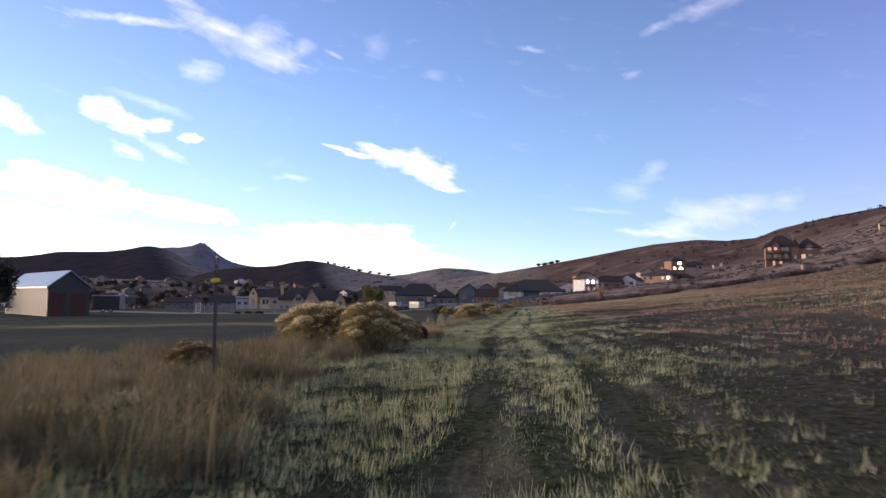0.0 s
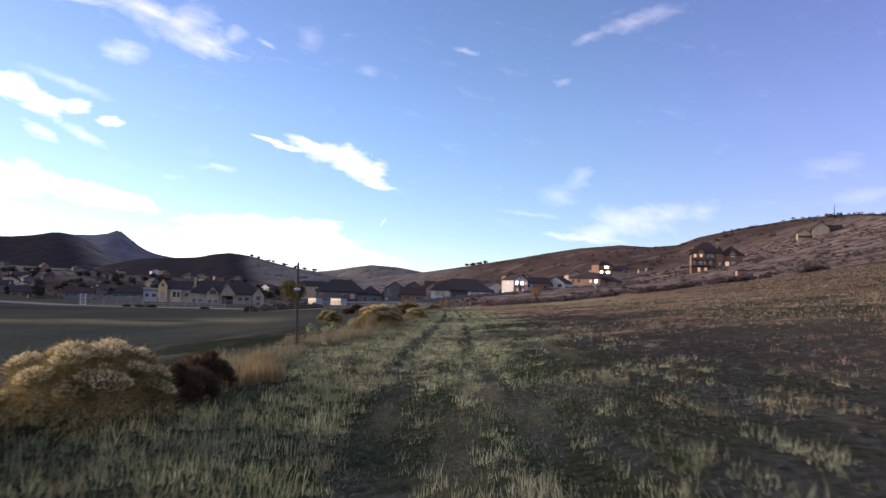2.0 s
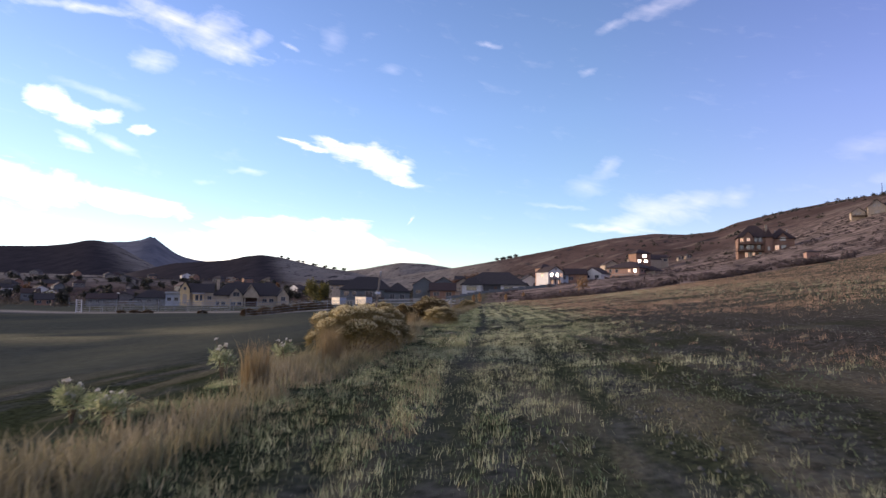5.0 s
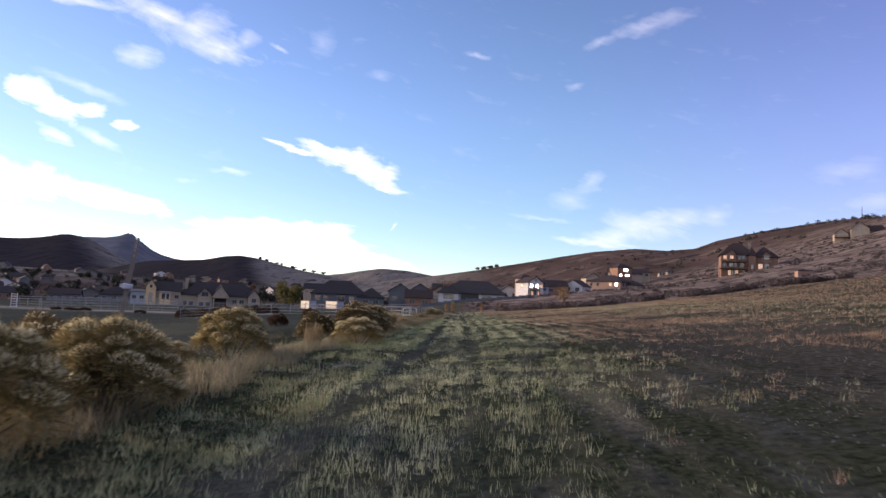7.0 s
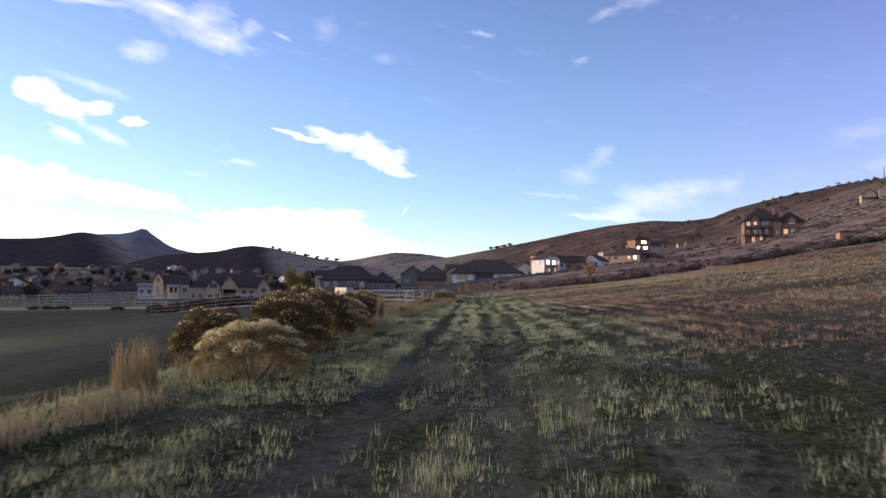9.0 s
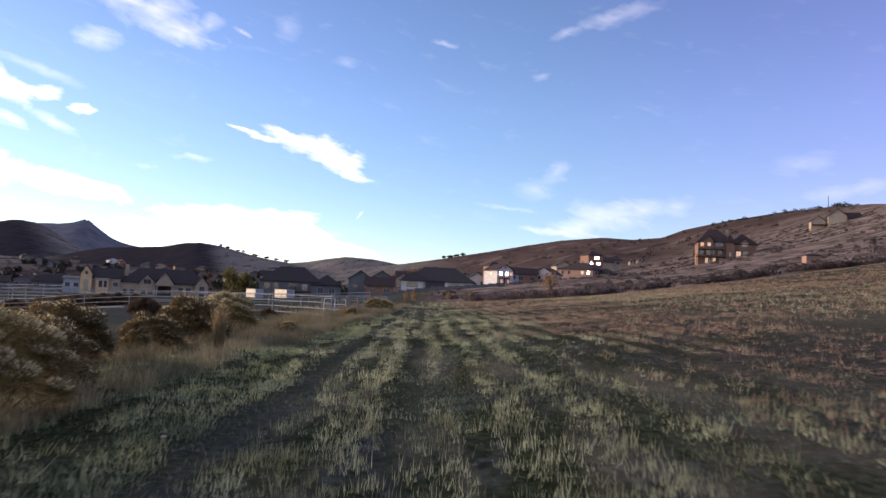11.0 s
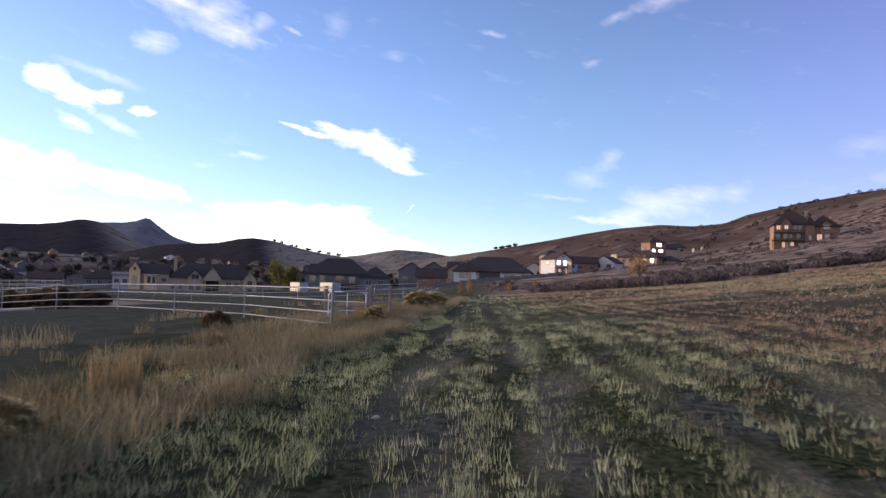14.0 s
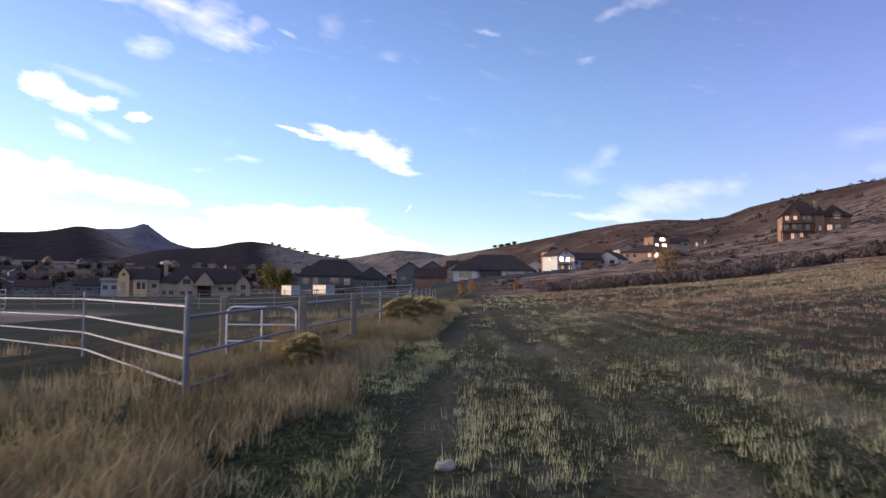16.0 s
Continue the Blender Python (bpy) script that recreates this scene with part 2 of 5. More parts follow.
def ground_mat():
    m = bpy.data.materials.new("field_ground")
    m.use_nodes = True
    nt = m.node_tree
    N, L = nt.nodes.new, nt.links.new
    b = nt.nodes["Principled BSDF"]
    b.inputs["Roughness"].default_value = 0.95
    b.inputs["Specular IOR Level"].default_value = 0.0
    tc = N("ShaderNodeTexCoord")
    away = (1, 0.2, 1)

    def nz(scale, stretch=(1, 1, 1), detail=6, rough=0.6):
        mp, n = N("ShaderNodeMapping"), N("ShaderNodeTexNoise")
        mp.inputs["Scale"].default_value = stretch
        n.inputs["Scale"].default_value, n.inputs["Detail"].default_value, n.inputs["Roughness"].default_value = scale, detail, rough
        L(tc.outputs["Object"], mp.inputs[0]), L(mp.outputs[0], n.inputs[0])
        return n.outputs[0]

    def ramp(fac, *stops):
        r = N("ShaderNodeValToRGB")
        while len(r.color_ramp.elements) < len(stops):
            r.color_ramp.elements.new(0.5)
        for k, (p, c) in enumerate(stops):
            r.color_ramp.elements[k].position, r.color_ramp.elements[k].color = p, (*c, 1)
        L(fac, r.inputs[0])
        return r.outputs[0]

    def mix(fac, a, bb):
        x = N("ShaderNodeMix")
        x.data_type = "RGBA"
        L(fac, x.inputs[0]), L(a, x.inputs[6]), L(bb, x.inputs[7])
        return x.outputs[2]

    def att(name):
        a = N("ShaderNodeAttribute")
        a.attribute_name = name
        return a.outputs["Fac"]

    soil = ramp(nz(9.0), (0.36, (0.013, 0.015, 0.014)), (0.66, (0.066, 0.074, 0.068)))
    straw = ramp(nz(26.0), (0.36, (0.050, 0.048, 0.036)), (0.66, (0.165, 0.152, 0.108)))
    green = ramp(nz(17.0), (0.36, (0.007, 0.010, 0.006)), (0.66, (0.042, 0.052, 0.028)))
    field = mix(ramp(nz(1.1, (1.5, 0.45, 1)), (0.47, (0, 0, 0)), (0.62, (0.9, 0.9, 0.9))), green, soil)
    field = mix(ramp(nz(0.8, (1.6, 0.25, 1)), (0.50, (0, 0, 0)), (0.66, (0.8, 0.8, 0.8))), field, straw)
    # bare soil of the rising side, darkened to paint in the lens's edge shading
    field = mix(att("lens_dim"), field, ramp(nz(10.0), (0.36, (0.015, 0.014, 0.012)), (0.66, (0.066, 0.062, 0.056))))
    far = N("ShaderNodeMath")
    far.operation = "MULTIPLY"
    far.inputs[1].default_value = 0.45
    L(att("outer"), far.inputs[0])
    field = mix(far.outputs[0], field, straw)
    field = mix(att("verge"), field, green)
    field = mix(att("rut"), field, ramp(nz(16.0), (0.34, (0.048, 0.054, 0.053)), (0.68, (0.140, 0.150, 0.147))))
    arena = mix(ramp(nz(0.12, (1.0, 0.5, 1)), (0.46, (0, 0, 0)), (0.66, (0.7, 0.7, 0.7))),
                ramp(nz(3.0), (0.3, (0.034, 0.040, 0.034)), (0.7, (0.058, 0.066, 0.056))), ramp(nz(5.0), (0.3, (0.052, 0.056, 0.040)), (0.7, (0.095, 0.098, 0.070))))
    arena = mix(att("tan_strip"), arena, ramp(nz(4.0), (0.3, (0.11, 0.105, 0.062)), (0.7, (0.20, 0.185, 0.115))))
    brush = mix(ramp(nz(0.16, (1, 1.6, 1)), (0.44, (0, 0, 0)), (0.58, (1, 1, 1))),
                ramp(nz(2.0), (0.3, (0.035, 0.030, 0.028)), (0.7, (0.07, 0.058, 0.05))), ramp(nz(2.2), (0.3, (0.14, 0.108, 0.094)), (0.7, (0.27, 0.213, 0.183))))
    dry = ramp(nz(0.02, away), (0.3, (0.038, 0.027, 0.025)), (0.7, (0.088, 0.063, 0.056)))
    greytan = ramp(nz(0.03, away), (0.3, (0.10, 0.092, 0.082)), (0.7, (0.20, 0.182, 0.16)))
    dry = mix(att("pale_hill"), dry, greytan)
    # dark tree cover, its colour lifted and blued for haze
    hazy_wood = ramp(nz(0.08, away), (0.3, (0.022, 0.021, 0.024)), (0.7, (0.038, 0.035, 0.038)))
    hill = dry
    dots = ramp(nz(0.05, away, detail=3), (0.60, (0, 0, 0)), (0.66, (1, 1, 1)))
    hill = mix(dots, hill, hazy_wood)
    hill = mix(ramp(nz(0.2, away, detail=4), (0.57, (0, 0, 0)), (0.64, (0.75, 0.75, 0.75))), hill, hazy_wood)
    pale = ramp(nz(0.03, (0.8, 0.5, 1), detail=5), (0.54, (0, 0, 0)), (0.66, (0.55, 0.55, 0.55)))
    hill = mix(pale, hill, ramp(nz(0.3), (0.3, (0.12, 0.10, 0.085)), (0.7, (0.20, 0.165, 0.135))))
    hill = mix(att("wooded"), hill, hazy_wood)
    # farthest peak greyed and blued: distance haze put into its colour
    hill = mix(att("haze_peak"), hill, ramp(nz(0.012), (0.3, (0.072, 0.080, 0.098)), (0.7, (0.13, 0.137, 0.158))))
    col = mix(att("arena"), field, arena)
    col = mix(att("gravel"), col, ramp(nz(2.5), (0.3, (0.16, 0.152, 0.135)), (0.7, (0.28, 0.265, 0.235))))
    col = mix(att("brush"), col, brush)
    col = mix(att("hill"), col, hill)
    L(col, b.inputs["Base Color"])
    bp = N("ShaderNodeBump")
    bp.inputs["Strength"].default_value, bp.inputs["Distance"].default_value = 0.4, 0.03
    L(nz(22.0), bp.inputs["Height"]), L(bp.outputs[0], b.inputs["Normal"])
    return m


STRAW = [(0.248, 0.244, 0.136), (0.466, 0.470, 0.288), (0.591, 0.600, 0.390), (0.295, 0.331, 0.170), (0.652, 0.669, 0.449), (0.248, 0.304, 0.144), (0.388, 0.400, 0.246)]
DULL = [(0.099, 0.122, 0.062), (0.215, 0.226, 0.129), (0.137, 0.174, 0.089), (0.298, 0.292, 0.181), (0.166, 0.161, 0.102)]
LITTER = [(0.144, 0.142, 0.118), (0.306, 0.299, 0.235), (0.216, 0.211, 0.167), (0.396, 0.392, 0.314), (0.108, 0.110, 0.096)]
GREEN = [(0.043, 0.078, 0.038), (0.082, 0.136, 0.065), (0.141, 0.199, 0.106), (0.057, 0.099, 0.050), (0.214, 0.262, 0.153)]
VERGE = [(0.12, 0.165, 0.078), (0.24, 0.295, 0.15), (0.43, 0.455, 0.25), (0.165, 0.22, 0.105), (0.68, 0.645, 0.40), (0.33, 0.37, 0.195)]
M_GROUND = ground_mat()
M_STUBBLE = blade_mat("dry_stubble", STRAW, DULL, 2.6)
# brown stubble, its colour darkened and reddened to copy the lens's shading too
M_STUBBLEBROWN = blade_mat("brown_stubble", [(0.228, 0.148, 0.099), (0.422, 0.280, 0.186), (0.548, 0.375, 0.252), (0.307, 0.200, 0.131), (0.232, 0.174, 0.105)], [(0.121, 0.079, 0.057), (0.210, 0.137, 0.094), (0.158, 0.099, 0.071)], 2.0)
M_LOW = blade_mat("low_green_grass", GREEN, [(0.098, 0.100, 0.063), (0.162, 0.160, 0.101), (0.070, 0.081, 0.051)], 0.6)
M_VERGE = blade_mat("verge_grass", VERGE, [(0.090, 0.129, 0.062), (0.190, 0.235, 0.118), (0.134, 0.174, 0.084), (0.336, 0.358, 0.202)], 1.8, translucent=0.4)
M_VERGEDRY = blade_mat("dry_verge_grass", [(0.098, 0.111, 0.058), (0.195, 0.202, 0.114), (0.338, 0.319, 0.195), (0.137, 0.150, 0.081), (0.546, 0.481, 0.305)], [(0.130, 0.111, 0.065), (0.260, 0.215, 0.130), (0.182, 0.156, 0.091), (0.390, 0.325, 0.202)], 0.7)
M_LITTER = blade_mat("loose_straw", LITTER)
M_GOLD = blade_mat("golden_grass", [(0.191, 0.135, 0.066), (0.277, 0.212, 0.114), (0.229, 0.171, 0.085), (0.317, 0.256, 0.152)])
M_WHITEFLOWER = blade_mat("white_flower", [(0.46, 0.45, 0.40), (0.55, 0.54, 0.49), (0.36, 0.36, 0.32)])
M_CLOD = blade_mat("soil_clod", [(0.027, 0.030, 0.026), (0.050, 0.054, 0.048), (0.077, 0.083, 0.074), (0.038, 0.041, 0.036)], rough=0.95, translucent=0)
M_DEADWOOD = mat("bleached_wood", (0.32, 0.29, 0.25), (0.20, 0.18, 0.15), scale=14, stretch=(0.5, 3, 3))
M_TALL = blade_mat("tall_dry_grass", [(0.169, 0.144, 0.088), (0.280, 0.243, 0.155), (0.221, 0.191, 0.118), (0.346, 0.301, 0.202)], [(0.103, 0.103, 0.059), (0.184, 0.169, 0.098), (0.132, 0.136, 0.077), (0.235, 0.206, 0.125)], 0.9)
M_BROWNGRASS = blade_mat("brown_dry_grass", [(0.139, 0.112, 0.065), (0.207, 0.175, 0.102), (0.166, 0.139, 0.080), (0.262, 0.233, 0.143)], [(0.069, 0.068, 0.036), (0.131, 0.112, 0.062), (0.090, 0.089, 0.048), (0.173, 0.147, 0.087)], 0.9)
M_BANK = blade_mat("bank_brush", [(0.109, 0.090, 0.051), (0.195, 0.160, 0.092), (0.148, 0.132, 0.074), (0.250, 0.208, 0.125)], [(0.047, 0.051, 0.028), (0.101, 0.086, 0.047), (0.074, 0.076, 0.041), (0.133, 0.096, 0.053)], 1.1)
M_RUST = blade_mat("rust_weed", [(0.062, 0.040, 0.024), (0.090, 0.056, 0.033), (0.075, 0.050, 0.032), (0.115, 0.074, 0.044)], [(0.060, 0.048, 0.030), (0.105, 0.082, 0.052), (0.080, 0.064, 0.042)], 0.8)
M_BUSHLEAF = blade_mat("rabbitbrush_leaf", [(0.160, 0.124, 0.055), (0.253, 0.190, 0.080), (0.199, 0.165, 0.071), (0.293, 0.223, 0.104), (0.126, 0.124, 0.055)])
M_BUSHBROWN = blade_mat("brown_bush_leaf", [(0.070, 0.050, 0.022), (0.125, 0.086, 0.036), (0.096, 0.074, 0.034), (0.160, 0.112, 0.052), (0.060, 0.058, 0.028)])
M_BUSHFLOWER = blade_mat("rabbitbrush_flower", [(0.50, 0.42, 0.22), (0.64, 0.56, 0.33), (0.72, 0.66, 0.44), (0.42, 0.34, 0.16)])
M_STEM = mat("woody_stem", (0.14, 0.10, 0.065), scale=20)
M_SAGE = blade_mat("sage_brush", [(0.059, 0.048, 0.047), (0.097, 0.078, 0.076), (0.144, 0.112, 0.106), (0.076, 0.055, 0.056)], [(0.022, 0.018, 0.018), (0.040, 0.030, 0.030), (0.029, 0.026, 0.021)], 0.22)
M_SCRUB = blade_mat("village_scrub_leaf", [(0.050, 0.043, 0.033), (0.075, 0.060, 0.045), (0.040, 0.040, 0.030), (0.106, 0.077, 0.050)], translucent=0.15)
M_JUNIPER = blade_mat("juniper_leaf", [(0.020, 0.022, 0.016), (0.035, 0.036, 0.024), (0.028, 0.028, 0.02)], translucent=0.1)
M_YELLOWTREE = blade_mat("autumn_leaf", [(0.096, 0.093, 0.030), (0.144, 0.124, 0.038), (0.060, 0.068, 0.026)])
M_BROWNTREE = blade_mat("brown_leaf", [(0.11, 0.062, 0.036), (0.16, 0.09, 0.048), (0.08, 0.05, 0.032)])
M_ORANGETREE = blade_mat("orange_leaf", [(0.24, 0.14, 0.065), (0.34, 0.21, 0.10), (0.19, 0.115, 0.055)])
M_STEEL = mat("rusty_steel", (0.10, 0.085, 0.075), (0.05, 0.04, 0.035), scale=12, rough=0.7, metal=0.4)
M_SLEEVE = mat("white_plastic", (0.42, 0.45, 0.50), scale=8, rough=0.5, bump=0.05)
M_CAP = mat("yellow_plastic", (0.62, 0.50, 0.04), scale=8, rough=0.45, bump=0.05)
M_PIPE = mat("galvanised_pipe", (0.181, 0.210, 0.239), (0.102, 0.119, 0.138), scale=5, rough=0.6, metal=0.1, bump=0.1)
M_WOODPOST = mat("weathered_post", (0.22, 0.19, 0.16), scale=9, stretch=(3, 3, 0.4))
M_VILLAGE = mat("dim_siding", (0.13, 0.12, 0.115), (0.08, 0.075, 0.072), scale=1.0, bump=0.2, vary=0.3)
M_WHITEPIPE = mat("white_pipe", (0.72, 0.73, 0.74), scale=6, rough=0.5, bump=0.08)
M_STUCCO = mat("tan_stucco", (0.378, 0.304, 0.223), scale=1.2, bump=0.3)
# stucco with the low sun's warm light put into its colour
M_SUNLITWALL = mat("sunlit_stucco", (0.62, 0.46, 0.24), (0.50, 0.36, 0.19), scale=1.2, bump=0.3)
M_STONE = mat("beige_stone", (0.387, 0.320, 0.227), (0.237, 0.200, 0.149), scale=2.5, bump=0.5)
M_WHITEWALL = mat("white_siding", (0.575, 0.562, 0.537), scale=0.8, stretch=(0.3, 0.3, 8), bump=0.2)
M_BLUEWALL = mat("pale_siding", (0.32, 0.37, 0.42), scale=0.8, stretch=(0.3, 0.3, 8), bump=0.2)
M_GREYWALL = mat("grey_siding", (0.12, 0.135, 0.14), scale=0.9, stretch=(0.3, 0.3, 8), bump=0.2)
M_BRICKWALL = mat("red_brick_wall", (0.345, 0.218, 0.162), (0.230, 0.144, 0.114), scale=2.0, bump=0.4)
M_REDWALL = mat("stained_timber_wall", (0.260, 0.152, 0.105), (0.156, 0.094, 0.068), scale=1.5, stretch=(1, 1, 4), bump=0.3)
M_ROOF = mat("dark_shingle", (0.036, 0.033, 0.034), (0.020, 0.019, 0.020), scale=2.0, stretch=(1, 1, 3), bump=0.5, vary=0.15)
M_ROOFRED = mat("brown_shingle", (0.048, 0.033, 0.031), (0.028, 0.021, 0.020), scale=2.0, stretch=(1, 1, 3), bump=0.5)
M_BARNROOF = mat("white_metal_roof", (0.165, 0.255, 0.300), (0.135, 0.217, 0.255), scale=0.6, rough=0.4, metal=0.2, bump=0.05)
M_BARNWALL = mat("grey_metal_wall", (0.034, 0.037, 0.033), (0.026, 0.029, 0.025), scale=0.7, stretch=(6, 6, 0.3), rough=0.6, bump=0.1)
M_BARNDOOR = mat("red_barn_door", (0.085, 0.045, 0.038), scale=2, stretch=(5, 5, 0.4))
M_TRIM = mat("white_trim", (0.270, 0.262, 0.251), scale=5, bump=0.05)
M_DECK = mat("dark_deck_timber", (0.09, 0.055, 0.04), scale=4, stretch=(0.4, 4, 4))
M_CREAM = mat("cream_panel", (0.80, 0.68, 0.48), scale=1.0, rough=0.6, bump=0.1)
M_GLASS = glass_mat("window_glass", (0.06, 0.065, 0.075))
# paler pane colour: the bright sky's reflection put into the glass
M_GLASSDAY = glass_mat("sky_lit_glass", (0.45, 0.38, 0.30))
# panes glow in place of the sunset reflected in their glass
M_GLINT = glow_mat("window_glint", (1.0, 0.66, 0.42), 0.20)
M_GLARE = glow_mat("window_glare", (1.0, 0.90, 0.72), 3.2)
M_ROCK = mat("pale_rock", (0.30, 0.285, 0.265), scale=15, bump=0.5)
M_DARKMETAL = mat("dark_metal", (0.05, 0.05, 0.055), rough=0.4, metal=0.6, bump=0.05)


# ---- terrain ----
def smooth(a, b, v):
    t = np.clip((v - a) / (b - a), 0, 1)
    return t * t * (3 - 2 * t)


def vnoise(x, y, seed=0):
    """Value noise between -1 and 1."""
    xi, yi = np.floor(x), np.floor(y)
    fx, fy = x - xi, y - yi
    fx, fy = fx * fx * (3 - 2 * fx), fy * fy * (3 - 2 * fy)

    def h(i, j):
        v = np.sin(i * 127.1 + j * 311.7 + seed * 74.7) * 43758.5453
        return 2 * (v - np.floor(v)) - 1

    return (h(xi, yi) * (1 - fx) + h(xi + 1, yi) * fx) * (1 - fy) + (h(xi, yi + 1) * (1 - fx) + h(xi + 1, yi + 1) * fx) * fy


def field_edge(x):
    return np.interp(x, [-20, 3, 6, 9, 13, 18, 28, 45, 90], [138, 134, 127, 120, 113, 114, 121, 128, 122]) + 1.5 * vnoise(x / 9, x * 0 + 3.3, 5)


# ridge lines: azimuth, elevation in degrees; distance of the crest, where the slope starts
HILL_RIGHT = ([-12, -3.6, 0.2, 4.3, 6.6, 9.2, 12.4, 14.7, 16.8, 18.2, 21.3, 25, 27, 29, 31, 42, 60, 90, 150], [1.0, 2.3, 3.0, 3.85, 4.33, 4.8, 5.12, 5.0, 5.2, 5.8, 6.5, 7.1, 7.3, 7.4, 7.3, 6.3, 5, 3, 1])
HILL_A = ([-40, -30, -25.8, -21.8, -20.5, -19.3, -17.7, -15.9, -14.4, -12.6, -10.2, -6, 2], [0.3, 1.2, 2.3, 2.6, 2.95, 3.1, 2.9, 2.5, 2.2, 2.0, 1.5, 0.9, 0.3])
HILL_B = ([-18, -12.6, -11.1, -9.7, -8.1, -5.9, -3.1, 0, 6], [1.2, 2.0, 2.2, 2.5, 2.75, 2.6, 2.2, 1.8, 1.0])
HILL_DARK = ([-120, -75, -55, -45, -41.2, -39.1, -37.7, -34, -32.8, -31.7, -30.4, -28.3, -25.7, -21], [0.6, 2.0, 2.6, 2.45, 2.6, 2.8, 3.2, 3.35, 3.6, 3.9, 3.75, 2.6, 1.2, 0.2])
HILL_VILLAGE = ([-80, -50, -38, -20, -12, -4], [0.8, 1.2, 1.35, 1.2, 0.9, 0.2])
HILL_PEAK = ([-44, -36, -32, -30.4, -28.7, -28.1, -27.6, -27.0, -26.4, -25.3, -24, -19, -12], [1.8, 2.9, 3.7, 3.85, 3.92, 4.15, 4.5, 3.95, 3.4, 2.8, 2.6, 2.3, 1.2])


def base_height(x, y):
    xr = x - 0.3
    xr = np.minimum(0.5 * (xr + np.sqrt(xr * xr + 0.3)), 240)
    z = 0.1 * xr + 0.00075 * xr**2 - 0.02
    z = z + 3 * smooth(165, 265, y) * (1 - smooth(30, 80, x)) * smooth(-32, 2, x)
    bank = 1 - 0.72 * smooth(45, 72, y) * (1 - smooth(95, 130, y)) * (1 - smooth(13, 25, -x))
    z = z - 0.28 * bank * smooth(2.4, 5, -x) - 0.85 * bank * smooth(4, 17, -x) - 1.2 * smooth(16, 80, -x) - 1.6 * smooth(80, 170, -x)
    z = z - 1.6 * smooth(190, 290, y) * smooth(25, 75, -x)
    return z


def height(x, y):
    x, y = np.asarray(x, float), np.asarray(y, float)
    d, az = np.hypot(x - 1, y), np.degrees(np.arctan2(x - 1, y))
    base = base_height(x, y)
    z = base.copy()
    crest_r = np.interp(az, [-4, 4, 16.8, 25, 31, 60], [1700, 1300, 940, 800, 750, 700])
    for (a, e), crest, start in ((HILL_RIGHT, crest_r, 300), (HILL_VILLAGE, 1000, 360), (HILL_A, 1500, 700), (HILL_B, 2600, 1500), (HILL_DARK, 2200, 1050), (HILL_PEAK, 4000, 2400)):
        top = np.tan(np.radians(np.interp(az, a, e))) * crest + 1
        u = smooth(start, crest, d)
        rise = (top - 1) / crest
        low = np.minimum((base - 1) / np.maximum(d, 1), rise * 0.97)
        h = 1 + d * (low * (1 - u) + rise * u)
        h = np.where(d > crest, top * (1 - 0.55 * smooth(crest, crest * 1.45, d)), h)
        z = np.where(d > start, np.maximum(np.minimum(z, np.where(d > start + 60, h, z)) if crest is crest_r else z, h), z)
    rough = smooth(150, 500, d) * np.minimum(d, 2500) * 0.0010
    z = z + (1 - smooth(350, 700, d)) * rough * (vnoise(x / 45, y / 45, 1) + 0.6 * vnoise(x / 17, y / 17, 2)) + smooth(500, 900, d) * np.minimum(d, 2500) * 0.0014 * vnoise(x / 230, y / 290, 9)
    z = z + 0.035 * vnoise(x / 1.3, y / 2.2, 3) + 0.018 * vnoise(x / 0.45, y / 0.6, 4)
    near = (np.abs(x) < 14) & (y < 140)
    rut = np.exp(-((x - path_x(y) + 0.6) / 0.2) ** 2) + np.exp(-((x - path_x(y) - 0.6) / 0.2) ** 2)
    return z - np.where(near, 0.035 * rut, 0)


def path_x(y):
    """The middle line between the two wheel tracks."""
    return np.interp(y, [-5, 0, 5, 10, 22, 35, 52, 60, 70, 110], [1.75, 1.65, 1.58, 1.2, 0.4, 0.35, 0.2, -0.05, -0.3, -1.6])


def spaced(lo, hi, step, grow, far_lo, far_hi):
    mid = list(np.arange(lo, hi + 1e-6, step))
    a, s, left = lo, step, []
    while a > far_lo:
        s *= grow
        a -= s
        left.append(a)
    b, s, right = hi, step, []
    while b < far_hi:
        s *= grow
        b += s
        right.append(b)
    return np.array(left[::-1] + mid + right)


def raw_mesh(name, co, faces):
    """A mesh from arrays of points and of triangles or quads."""
    me = bpy.data.meshes.new(name)
    co, faces = np.asarray(co, np.float32), np.asarray(faces, np.int32)
    n, k = faces.shape
    me.vertices.add(len(co))
    me.vertices.foreach_set("co", co.ravel())
    me.loops.add(n * k)
    me.loops.foreach_set("vertex_index", faces.ravel())
    me.polygons.add(n)
    me.polygons.foreach_set("loop_start", np.arange(0, n * k, k, dtype=np.int32))
    me.update(calc_edges=True)
    me.validate()
    return me


